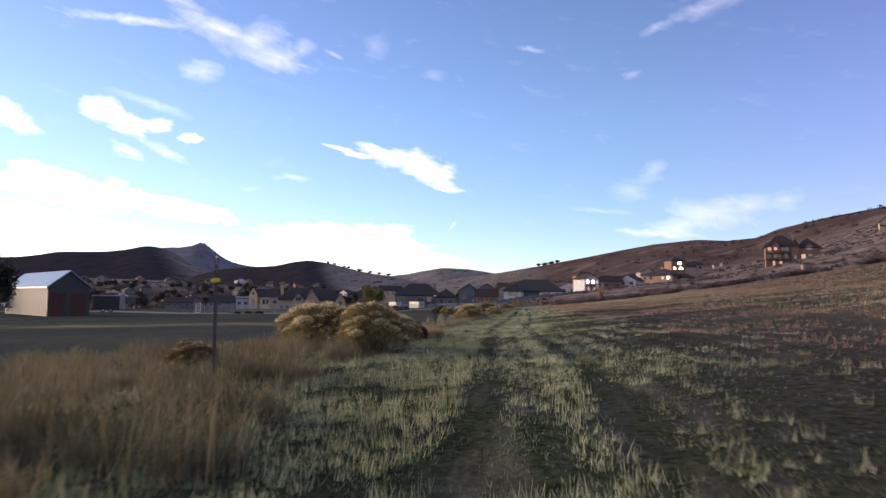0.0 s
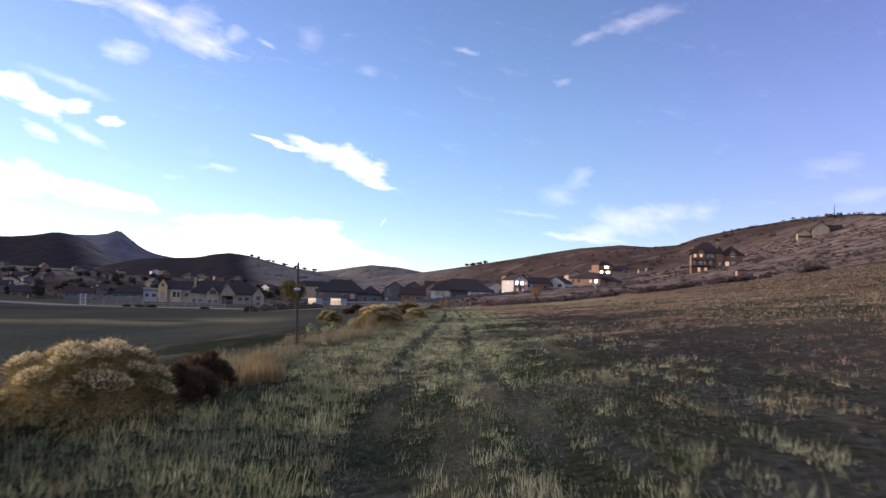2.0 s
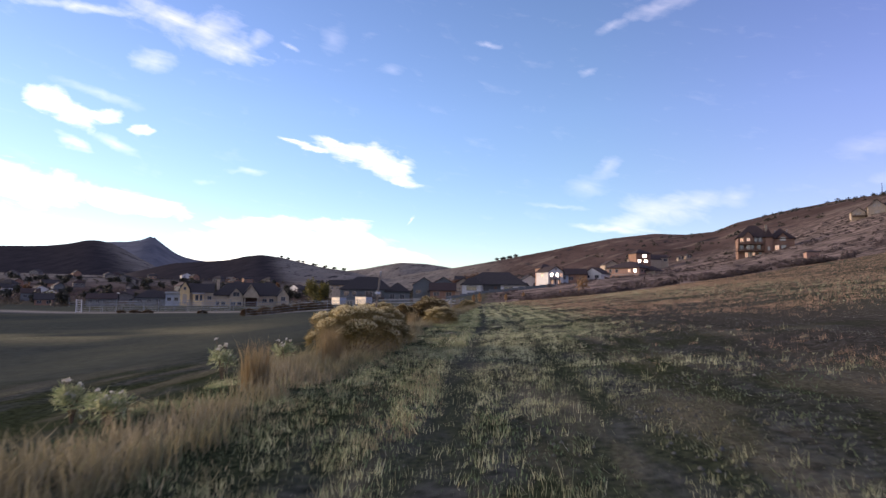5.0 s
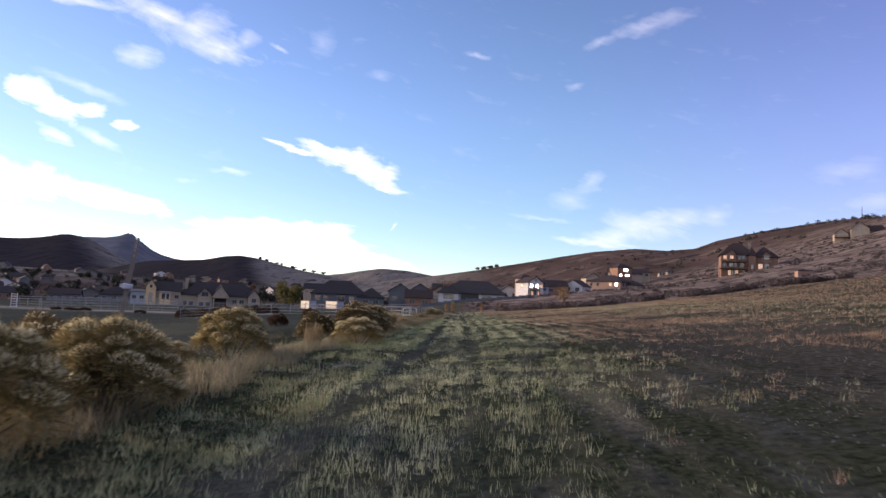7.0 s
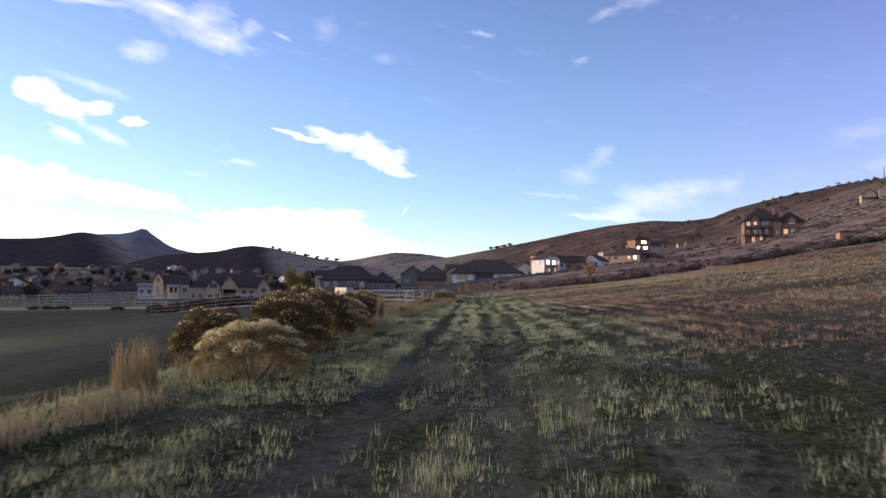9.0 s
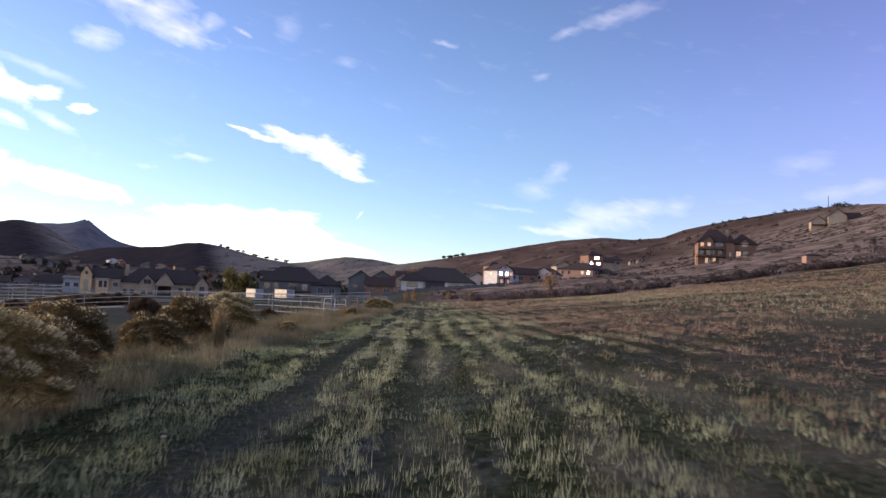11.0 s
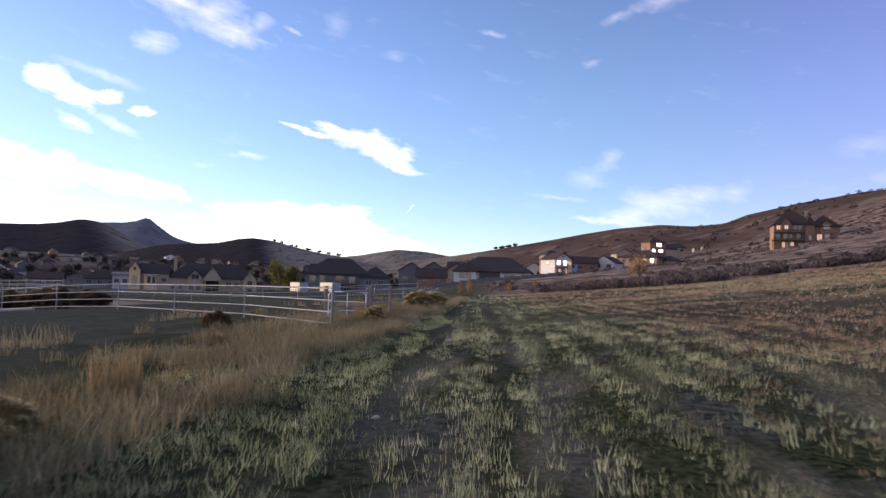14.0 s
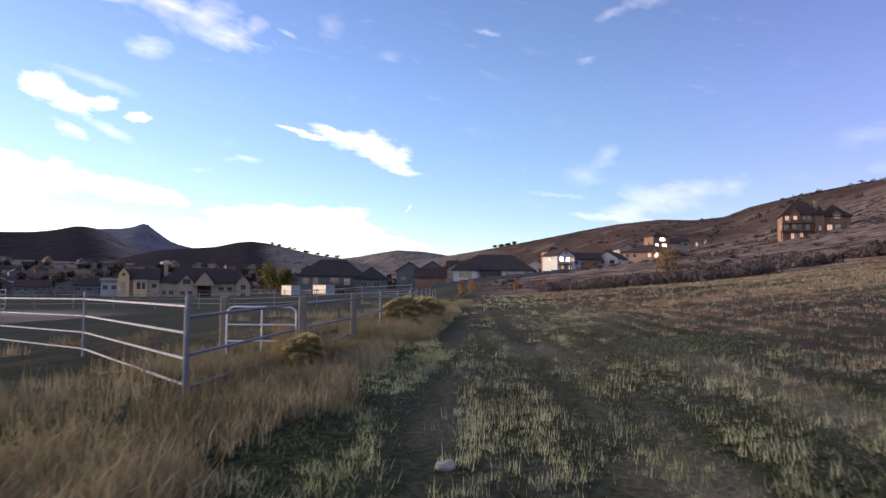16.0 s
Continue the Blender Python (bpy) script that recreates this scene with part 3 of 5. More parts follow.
def build_ground():
    xs = spaced(-10, 14, 0.4, 1.022, -3600, 3600)
    ys = spaced(-6, 100, 0.45, 1.035, -500, 4700)
    gx, gy = np.meshgrid(xs, ys)
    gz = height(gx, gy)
    nx, ny = len(xs), len(ys)
    idx = np.arange(nx * ny).reshape(ny, nx)
    quads = np.stack([idx[:-1, :-1], idx[:-1, 1:], idx[1:, 1:], idx[1:, :-1]], -1).reshape(-1, 4)
    me = raw_mesh("ground", np.stack([gx, gy, gz], -1).reshape(-1, 3), quads)
    me.polygons.foreach_set("use_smooth", np.ones(len(quads), bool))
    x, y = gx.ravel(), gy.ravel()
    d, az = np.hypot(x - 1, y), np.degrees(np.arctan2(x - 1, y))
    zones = {
        "verge": 0.8 * smooth(-0.4, -1.0, x - path_x(y)) * (1 - smooth(2.6, 4.5, -x)) * (1 - 0.8 * (smooth(16, 19, y) * (1 - smooth(25, 28, y)) + smooth(37, 39, y) * (1 - smooth(43, 46, y)))),
        "lens_dim": 0.9 * (1 - smooth(7, 11, x)) * smooth(1.5, 5.5, x + 1.2 * vnoise(x / 2.2, y / 2.6, 73)) * smooth(-1.1, -0.4, vnoise(x / 2.8, y / 2.0, 74)),
        "outer": smooth(4, 9, np.maximum(x, 0.2 * (y - 45))) * (0.45 + 0.55 * smooth(-0.35, 0.35, vnoise(x / 5, y / 3.2, 18) + 0.4 * vnoise(x / 1.7, y / 1.2, 19))),
        "rut": 0.30 * np.clip(np.exp(-((x - path_x(y) + 0.6) / 0.24) ** 2) + 0.6 * np.exp(-((x - path_x(y) - 0.6) / 0.24) ** 2), 0, 1) * smooth(-0.5, 0.3, vnoise(x / 1.2, y / 2.4, 17) + 0.3) * smooth(15, 19, y),
        "arena": smooth(4.0, 8.0, -x + 1.5 * vnoise(x / 6, y / 6, 8)) * (1 - smooth(350, 450, d)),
        "brush": smooth(-3, 3, y - field_edge(x)) * smooth(-6, 2, x),
        "hill": smooth(380, 560, d),
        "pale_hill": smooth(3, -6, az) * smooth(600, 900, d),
        "gravel": np.exp(-((y - np.interp(x, [-140, -110, -85, -66, -47, -32, -22], [170, 150, 135, 126, 117, 110, 101]) - 1.5 * vnoise(x / 25, x * 0, 71)) / 5.5) ** 2) * smooth(-18, -26, x) * (0.55 + 0.45 * smooth(-0.6, 0.2, vnoise(x / 9, y / 3, 72))) * (d < 320),
        "tan_strip": np.exp(-((y - 50 - 0.15 * (x + 25) - 3 * vnoise(x / 11, x * 0, 75)) / 4.5) ** 2) * smooth(-9, -16, x) * (1 - smooth(70, 95, -x)) * smooth(-0.7, 0.3, vnoise(x / 5, y / 3, 76)),
        "haze_peak": smooth(2700, 3100, d) * smooth(-20, -23, az),
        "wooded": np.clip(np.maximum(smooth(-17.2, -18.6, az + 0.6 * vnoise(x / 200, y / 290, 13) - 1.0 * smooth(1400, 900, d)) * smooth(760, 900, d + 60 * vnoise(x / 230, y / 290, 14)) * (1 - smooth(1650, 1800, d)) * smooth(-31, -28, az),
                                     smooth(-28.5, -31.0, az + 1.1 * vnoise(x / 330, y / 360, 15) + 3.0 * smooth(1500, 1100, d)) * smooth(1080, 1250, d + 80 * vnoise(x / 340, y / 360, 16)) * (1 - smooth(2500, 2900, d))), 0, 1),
    }
    for name, v in zones.items():
        me.attributes.new(name, "FLOAT", "POINT").data.foreach_set("value", v.astype(np.float32))
    me.materials.append(M_GROUND)
    return tagged(new("ground", me), "dry grass field rising to brown hills, darker bare lot beside it", "ground", kind="structure")


build_ground()


# ---- building helpers ----
def part(name, bm, material, parent, label=""):
    me = bpy.data.meshes.new(name)
    bm.to_mesh(me)
    bm.free()
    me.materials.append(material)
    ob = new(name, me)
    ob.parent = parent
    return tagged(ob, label) if label else ob


def mesh_part(name, me, material, parent, label=""):
    me.materials.append(material)
    ob = new(name, me)
    ob.parent = parent
    return tagged(ob, label) if label else ob


def thing(name, label, category, m=None, group="", kind=""):
    ob = new(name)
    ob.empty_display_size = 0.2
    if m is not None:
        ob.matrix_world = m
    return tagged(ob, label, category, group, kind)


def box(bm, x0, x1, y0, y1, z0, z1, bevel=0.0):
    r = bmesh.ops.create_cube(bm, size=1, matrix=Matrix.Translation(((x0 + x1) / 2, (y0 + y1) / 2, (z0 + z1) / 2)) @ Matrix.Diagonal((x1 - x0, y1 - y0, z1 - z0, 1)))
    if bevel:
        es = {e for v in r["verts"] for e in v.link_edges}
        bmesh.ops.bevel(bm, geom=list(es), offset=bevel, segments=1, affect="EDGES")
    return bm


def boxm(*a, bevel=0.0):
    return box(bmesh.new(), *a, bevel=bevel)


def rod(bm, a, b, r0, r1=None, n=8):
    a, b = Vector(a), Vector(b)
    q = (b - a).to_track_quat("Z", "Y").to_matrix().to_4x4()
    bmesh.ops.create_cone(bm, cap_ends=True, segments=n, radius1=r0, radius2=r0 if r1 is None else r1, depth=(b - a).length,
                          matrix=Matrix.Translation((a + b) / 2) @ q)
    return bm


def rodm(a, b, r0, r1=None, n=8):
    return rod(bmesh.new(), a, b, r0, r1, n)


def gz(x, y):
    return float(height(np.array([x]), np.array([y]))[0])


# ---- houses ----
def roof_bm(w, d, h, kind, over=0.5, thick=0.22):
    """A hipped or gabled roof over a w by d body, its eaves at z = 0; gable_x: the ridge runs along x."""
    bm = bmesh.new()
    a, b = w / 2 + over, d / 2 + over
    if kind == "hip":
        k = min(a, b) * 0.95
        ridge = [(-(a - k), 0, h), (a - k, 0, h)] if a >= b else [(0, -(b - k), h), (0, b - k, h)]
        low = [(-a, -b, -0.1), (a, -b, -0.1), (a, b, -0.1), (-a, b, -0.1)]
        v = [bm.verts.new(p) for p in low + ridge]
        f = [(0, 1, 5, 4), (1, 2, 5), (2, 3, 4, 5), (3, 0, 4)] if a >= b else [(0, 1, 4), (1, 2, 5, 4), (2, 3, 5), (3, 0, 4, 5)]
        lv = [bm.verts.new((x, y, z - thick)) for x, y, z in low]
        for q in f:
            bm.faces.new([v[i] for i in q])
        for i in range(4):
            j = (i + 1) % 4
            bm.faces.new([v[j], v[i], lv[i], lv[j]])
        bm.faces.new(lv[::-1])
    else:
        if kind == "gable_y":
            prof, span, ax = [(-a, -0.1), (0, h), (a, -0.1), (a, -0.1 - thick), (0, h - thick), (-a, -0.1 - thick)], b, 1
        else:
            prof, span, ax = [(-b, -0.1), (0, h), (b, -0.1), (b, -0.1 - thick), (0, h - thick), (-b, -0.1 - thick)], a, 0
        ends = []
        for s in (-span, span):
            ends.append([bm.verts.new((p, s, z) if ax else (s, p, z)) for p, z in prof])
        for i in range(6):
            j = (i + 1) % 6
            bm.faces.new([ends[0][i], ends[0][j], ends[1][j], ends[1][i]])
        for e in ends:
            bm.faces.new([e[0], e[1], e[4], e[5]])
            bm.faces.new([e[1], e[2], e[3], e[4]])
    bmesh.ops.recalc_face_normals(bm, faces=bm.faces)
    return bm


def wall_bm(w, d, z0, eave, h, kind):
    """The walls of a body, with its gables closed."""
    bm = bmesh.new()
    a, b = w / 2, d / 2
    lo = [bm.verts.new(p) for p in ((-a, -b, z0), (a, -b, z0), (a, b, z0), (-a, b, z0))]
    hi = [bm.verts.new(p) for p in ((-a, -b, eave), (a, -b, eave), (a, b, eave), (-a, b, eave))]
    t = h * 0.93
    pk = {}
    if kind == "gable_y":
        pk = {0: bm.verts.new((0, -b, eave + t)), 2: bm.verts.new((0, b, eave + t))}
    elif kind == "gable_x":
        pk = {1: bm.verts.new((a, 0, eave + t)), 3: bm.verts.new((-a, 0, eave + t))}
    for i in range(4):
        j = (i + 1) % 4
        bm.faces.new([lo[i], lo[j], hi[j]] + ([pk[i]] if i in pk else []) + [hi[i]])
    bm.faces.new(lo[::-1])
    bm.faces.new(hi)
    return bm


def body(house, cx, cy, w, d, z0, eave, h, kind, wall_mat, roof_mat, over=0.5):
    wl = part("wall", wall_bm(w, d, z0, eave, h, kind), wall_mat, house)
    wl.location = (cx, cy, 0)
    rf = part("roof", roof_bm(w, d, h, kind, over), roof_mat, house)
    rf.location = (cx, cy, eave)
    return wl, rf


def window(house, x, y, z, w, h, side="front", pane_mat=None, trim=None):
    """A window on a wall that faces -y (front), -x (left) or +x (right): frame, sill, pane and a bar between two halves."""
    fr = bmesh.new()
    t = 0.12
    for bx in ((-w / 2 - t, w / 2 + t, h / 2, h / 2 + t), (-w / 2 - t, w / 2 + t, -h / 2 - t, -h / 2), (-w / 2 - t, -w / 2, -h / 2, h / 2), (w / 2, w / 2 + t, -h / 2, h / 2)):
        box(fr, bx[0], bx[1], -0.10, 0.04, bx[2], bx[3])
    if w > 1.2:
        box(fr, -0.05, 0.05, -0.08, 0.04, -h / 2, h / 2)
    ob = part("window", fr, trim or M_TRIM, house)
    ob.location = (x, y, z)
    ob.rotation_euler = (0, 0, {"front": 0, "left": -math.pi / 2, "right": math.pi / 2}[side])
    part("pane", boxm(-w / 2, w / 2, -0.05, 0.02, -h / 2, h / 2), pane_mat or M_GLASS, ob)
    return ob


def door(house, x, y, z0, w, h, m, side="front"):
    ob = part("door", boxm(-w / 2, w / 2, -0.08, 0.05, 0, h, bevel=0.01), m, house)
    ob.location = (x, y, z0)
    ob.rotation_euler = (0, 0, {"front": 0, "left": -math.pi / 2, "right": math.pi / 2}[side])
    return ob


def chimney(house, x, y, z0, z1, w=1.0, m=None):
    bm = boxm(x - w / 2, x + w / 2, y - w / 2, y + w / 2, z0, z1)
    box(bm, x - w * 0.62, x + w * 0.62, y - w * 0.62, y + w * 0.62, z1, z1 + 0.18)
    return part("chimney", bm, m or M_STONE, house)


def deck(house, x0, x1, y0, y1, z, posts=True):
    part("deck", boxm(x0, x1, y0, y1, z - 0.25, z), M_DECK, house)
    rail = bmesh.new()
    for zz in (0.55, 1.05):
        box(rail, x0, x1, y0, y0 + 0.08, z + zz - 0.05, z + zz)
        box(rail, x0, x0 + 0.08, y0, y1, z + zz - 0.05, z + zz)
    n = int((x1 - x0) / 0.45)
    for i in range(n + 1):
        xx = x0 + (x1 - x0 - 0.06) * i / n
        box(rail, xx, xx + 0.06, y0 + 0.01, y0 + 0.07, z, z + 1.0)
    part("railing", rail, M_DECK, house)
    if posts:
        for xx in (x0 + 0.2, (x0 + x1) / 2, x1 - 0.2):
            part("post", boxm(xx - 0.14, xx + 0.14, y0 + 0.05, y0 + 0.33, z - 3.1, z - 0.25), M_DECK, house)


def at_ground(x, y, turn, sink=0.0):
    return pose(x, y, gz(x, y) - sink, 0, 0, turn)


def red_house():
    h = thing("house", "three-storey dark timber house with decks and dark roof on the slope", "house", pose(112, 318, 18.6, 0, 0, -14) @ Matrix.Diagonal((0.78, 0.85, 1.0, 1)))
    body(h, -5.5, 1, 16, 13, -3, 8.4, 5.4, "hip", M_REDWALL, M_ROOFRED, over=0.9)
    body(h, 8.0, 2.5, 12, 15, -3, 7.8, 4.6, "hip", M_REDWALL, M_ROOFRED, over=0.8)
    body(h, 8.4, -4.0, 5.4, 3.0, 5.0, 7.9, 2.2, "gable_y", M_REDWALL, M_ROOFRED, over=0.4)
    body(h, 1.5, -1.5, 3.6, 10, -3, 8.4, 3.4, "hip", M_REDWALL, M_ROOFRED)
    body(h, -8.5, -5.5, 4.2, 3.0, 5.2, 8.7, 2.0, "gable_y", M_REDWALL, M_ROOFRED)
    chimney(h, 1.2, 1.0, 9, 13.6, 1.1)
    for x, zt in ((5.2, 12.2), (10.8, 12.6)):
        part("flue", rodm((x, -1.5, 8.5), (x, -1.5, zt - 1.0), 0.22), M_TRIM, h, "pale metal flue pipe")
    deck(h, -13.6, -1.0, -8.2, -5.6, 5.4)
    deck(h, -14.6, -1.0, -8.8, -5.6, 2.5)
    for x in (-11.6, -4.6, -2.6):
        window(h, x, -5.6, 7.2, 1.5, 1.6, pane_mat=M_GLINT if x < -11 else M_GLASS)
    window(h, -8.5, -7.1, 7.2, 1.5, 1.3, pane_mat=M_GLINT)
    for x, pm in ((-11.8, M_GLASS), (-8.6, M_GLASSDAY), (-6.6, M_GLASS), (-3.2, M_GLASS)):
        window(h, x, -5.6, 4.1, 1.6, 1.7, pane_mat=pm)
    for x, pm in ((-9.4, M_GLINT), (-7.6, M_GLASSDAY), (-5.8, M_GLINT), (-2.6, M_GLASS)):
        window(h, x, -5.6, 0.9, 1.3, 2.0, pane_mat=pm)
    for x in (5.6, 8.8):
        window(h, x, -5.1, 3.8, 2.0, 2.0, pane_mat=M_GLINT if x < 6 else M_GLASSDAY)
    window(h, 8.4, -5.6, 7.4, 2.4, 1.3, pane_mat=M_GLASSDAY)
    window(h, 7.4, -5.1, 0.9, 4.6, 1.0, pane_mat=M_GLASSDAY)
    window(h, 1.5, -6.6, 3.5, 0.9, 1.4, pane_mat=M_GLASSDAY)
    window(h, -13.5, -1, 4.2, 1.4, 1.6, "left", M_GLINT)
    window(h, -13.5, -1, 7.2, 1.4, 1.6, "left", M_GLASSDAY)


def manor():
    h = thing("house", "long beige stone house with steep gables and dark roofs", "house", pose(-109.7, 303, -4.3, 0, 0, 24))
    W, R = M_STONE, M_ROOF
    body(h, 6.0, 6.5, 31, 13, -2, 4.9, 5.4, "hip", W, R)
    body(h, -20.6, 1.0, 3.6, 8, -2, 7.2, 3.0, "gable_y", M_SUNLITWALL, R, over=0.35)
    body(h, -14.2, 3.0, 9.4, 8, -2, 6.0, 3.6, "gable_x", M_STONE, R)
    body(h, -15.4, -0.4, 4.2, 3.4, -2, 5.4, 0.7, "gable_x", M_SUNLITWALL, M_TRIM, over=0.3)
    body(h, -0.4, -0.6, 5.6, 5, -2, 4.6, 3.3, "gable_y", W, R)
    body(h, 5.6, -1.6, 6.4, 6, 3.9, 4.7, 4.7, "gable_y", W, R)
    body(h, 18.8, -0.6, 4.8, 6, -2, 4.6, 3.4, "gable_y", W, R)
    for x in (3.0, 8.2):
        part("porch_post", boxm(x - 0.25, x + 0.25, -4.4, -3.9, -1, 3.9), W, h)
    # thin dark sheet on the wall paints the shade inside the porch
    part("porch_shade", boxm(2.6, 8.6, -0.1, 0.0, -0.5, 3.8), M_DECK, h, "dark sheet standing for the shade in the porch")
    chimney(h, -7.5, 5, 7, 11.2, 1.2)
    for x, y, z, w, hh, pm in ((-20.6, -3.0, 3.0, 1.2, 3.6, M_GLASSDAY), (-20.6, -3.0, 7.4, 0.8, 1.0, M_GLASS), (-15.9, -2.1, 3.6, 1.1, 2.2, M_GLASS), (-14.3, -2.1, 3.6, 0.9, 2.2, M_GLASS), (-11.0, -1.0, 3.6, 1.4, 1.3, M_GLASS),
                               (-0.4, -3.1, 5.2, 2.4, 1.6, M_GLASS), (-1.6, -3.1, 1.2, 1.4, 1.4, M_GLASS), (0.9, -3.1, 1.2, 1.4, 1.4, M_GLASS), (-5.4, 0.0, 1.3, 1.4, 1.4, M_GLASS), (-7.8, 0.0, 1.3, 1.2, 1.4, M_GLASS),
                               (11.4, 0.0, 2.6, 1.6, 1.4, M_GLASS), (14.2, 0.0, 2.6, 1.6, 1.4, M_GLASS), (18.8, -3.6, 3.4, 1.6, 1.6, M_GLASS), (18.8, -3.6, 0.8, 1.6, 1.4, M_GLASS)):
        window(h, x, y, z, w, hh, pane_mat=pm)
    door(h, 5.6, -0.2, -0.4, 1.6, 2.4, M_BARNDOOR)


def long_house():
    h = thing("house", "long low grey house with a dark hipped roof and a balcony", "house", pose(-41.5, 238, -1.2, 0, 0, 8) @ Matrix.Diagonal((0.85, 0.9, 0.95, 1)))
    body(h, 0, 0, 19, 12, -3, 4.4, 4.2, "hip", M_GREYWALL, M_ROOF)
    body(h, 11.5, -1.5, 9, 10, -3, 3.8, 3.0, "hip", M_GREYWALL, M_ROOF)
    deck(h, -2.5, 6.5, -8.4, -6.0, 1.6, posts=True)
    for x, z, w, hh, pm in ((-7.2, 2.8, 1.7, 1.5, M_GLASS), (-4.4, 2.8, 1.3, 1.5, M_GLASS), (1.0, 2.7, 2.4, 1.9, M_GLASS), (4.6, 2.7, 1.6, 1.6, M_GLASSDAY), (-6.0, -0.2, 1.8, 1.3, M_GLASS), (3.0, -0.2, 1.8, 1.3, M_GLASS)):
        window(h, x, -6.0, z, w, hh, pane_mat=pm)
    for x in (9.6, 13.2):
        window(h, x, -6.5, 2.0, 1.6, 1.5, pane_mat=M_GLASS)


def hip_house():
    h = thing("house", "wide single-storey house with white walls and a large dark hipped roof", "house", pose(-0.5, 258, 2.0, 0, 0, -4))
    body(h, 0, 0, 21.5, 13, -3, 3.2, 4.3, "hip", M_WHITEWALL, M_ROOF, over=0.7)
    body(h, -7.4, -6.6, 6.4, 4, -3, 3.1, 2.2, "hip", M_WHITEWALL, M_ROOF)
    for x, y, w, hh, pm in ((-7.4, -8.6, 3.2, 1.2, M_GLASS), (4.8, -6.5, 2.8, 1.3, M_GLASS), (9.0, -6.5, 1.2, 1.3, M_GLASS)):
        window(h, x, y, 1.7, w, hh, pane_mat=pm)
    # flat dark sheet stands for the porch's shade; the wall has no recess
    part("porch_shade", boxm(-3.6, 2.2, -6.62, -6.48, 0.1, 2.9), M_DARKMETAL, h, "dark wall sheet standing for the shade of a porch")
    door(h, 0.4, -6.62, 0.1, 1.1, 2.2, M_DECK)


def white_house():
    h = thing("house", "two-storey white house with pale blue side and bright windows", "house", pose(22.8, 316, 6.2, 0, 0, 30))
    body(h, -0.5, 0, 7.6, 9, -3, 5.6, 2.4, "gable_y", M_WHITEWALL, M_ROOFRED)
    body(h, 5.2, 1.5, 4.4, 8, -3, 4.6, 1.8, "gable_x", M_BLUEWALL, M_ROOFRED)
    body(h, 1.5, 6.8, 6.5, 5, -1, 7.6, 1.6, "hip", M_BRICKWALL, M_ROOFRED)
    for x, z, pm in ((-2.6, 4.2, M_GLARE), (0.2, 4.2, M_GLARE), (2.2, 4.2, M_GLINT), (-2.4, 1.2, M_GLINT), (1.2, 1.2, M_GLINT)):
        window(h, x, -4.5, z, 1.4, 1.5, pane_mat=pm)
    window(h, -4.3, 0, 4.2, 1.5, 1.3, "left", M_GLINT)
    window(h, -0.5, -4.5, 6.6, 0.9, 0.8, pane_mat=M_GLASSDAY)
    window(h, 5.2, -2.5, 3.2, 1.3, 1.2, pane_mat=M_GLASS)
    deck(h, -4.2, 0.6, -6.2, -4.5, 2.6)


def brick_house():
    h = thing("house", "two-storey brick house with a dark hipped roof and glinting windows", "house", pose(64.5, 360, 10.2, 0, 0, -38))
    body(h, 0, 0, 17, 15, -4, 5.4, 3.2, "hip", M_BRICKWALL, M_ROOFRED, over=0.8)
    body(h, 9.6, 3.5, 7, 8, -4, 4.2, 2.2, "hip", M_STUCCO, M_ROOFRED, over=0.6)
    part("band", boxm(-8.56, 8.56, -7.56, -7.44, 1.9, 2.2), M_TRIM, h, "pale string course")
    for x, z, w, pm in ((-6.5, 3.8, 1.2, M_GLASS), (-3.2, 3.8, 1.2, M_GLASS), (3.4, 3.8, 1.3, M_GLINT), (6.4, 3.8, 1.3, M_GLARE), (-5.0, 0.6, 1.6, M_GLASS), (-1.0, 0.6, 1.6, M_GLASS), (5.8, 0.6, 1.3, M_GLINT)):
        window(h, x, -7.5, z, w, 1.5, pane_mat=pm)
    for y, z in ((-4.5, 3.8), (-1.5, 3.8), (-4.0, 0.6)):
        window(h, 8.5, y, z, 1.4, 1.4, "right", M_GLASS)
    chimney(h, -2.0, 2.0, 6.5, 9.6, 0.9)


def glint_house():
    h = thing("house", "brown hillside house with three windows glaring in the low sun", "house", pose(82, 424, 20.2, 0, 0, 18))
    body(h, 0, 0, 9, 9, -3, 6.6, 2.6, "hip", M_REDWALL, M_ROOFRED)
    body(h, 8, 1, 8, 8, -3, 3.4, 2.0, "gable_x", M_STUCCO, M_ROOFRED)
    window(h, 0.6, -4.5, 5.0, 2.6, 1.5, pane_mat=M_GLARE)
    window(h, 1.6, -4.5, 2.0, 2.4, 1.3, pane_mat=M_GLARE)
    window(h, -2.6, -4.5, 2.0, 1.6, 1.4, pane_mat=M_GLARE)


TOPX, TOPY = 172, 350


def top_house():
    h = thing("house", "tan gabled house high on the open hillside", "house", pose(TOPX, TOPY, gz(TOPX, TOPY) - 0.4, 0, 0, -20) @ Matrix.Diagonal((0.8, 0.8, 0.8, 1)))
    body(h, 2.5, 0, 9, 11, -3, 5.0, 4.2, "gable_y", M_STUCCO, M_ROOFRED)
    body(h, -6.5, 1, 7, 8, -3, 2.4, 3.0, "gable_y", M_STUCCO, M_ROOFRED)
    body(h, 10.5, 2, 8, 9, -3, 4.2, 3.6, "gable_x", M_REDWALL, M_ROOFRED)
    for x, y, z, w in ((1.4, -5.5, 5.6, 0.9), (3.6, -5.5, 5.6, 0.9), (2.5, -5.5, 2.0, 2.2), (-6.5, -3.0, 1.4, 2.4)):
        window(h, x, y, z, w, 1.2, pane_mat=M_GLASSDAY)
    deck(h, -10, -2, -5.4, -3.0, 0.2, posts=False)


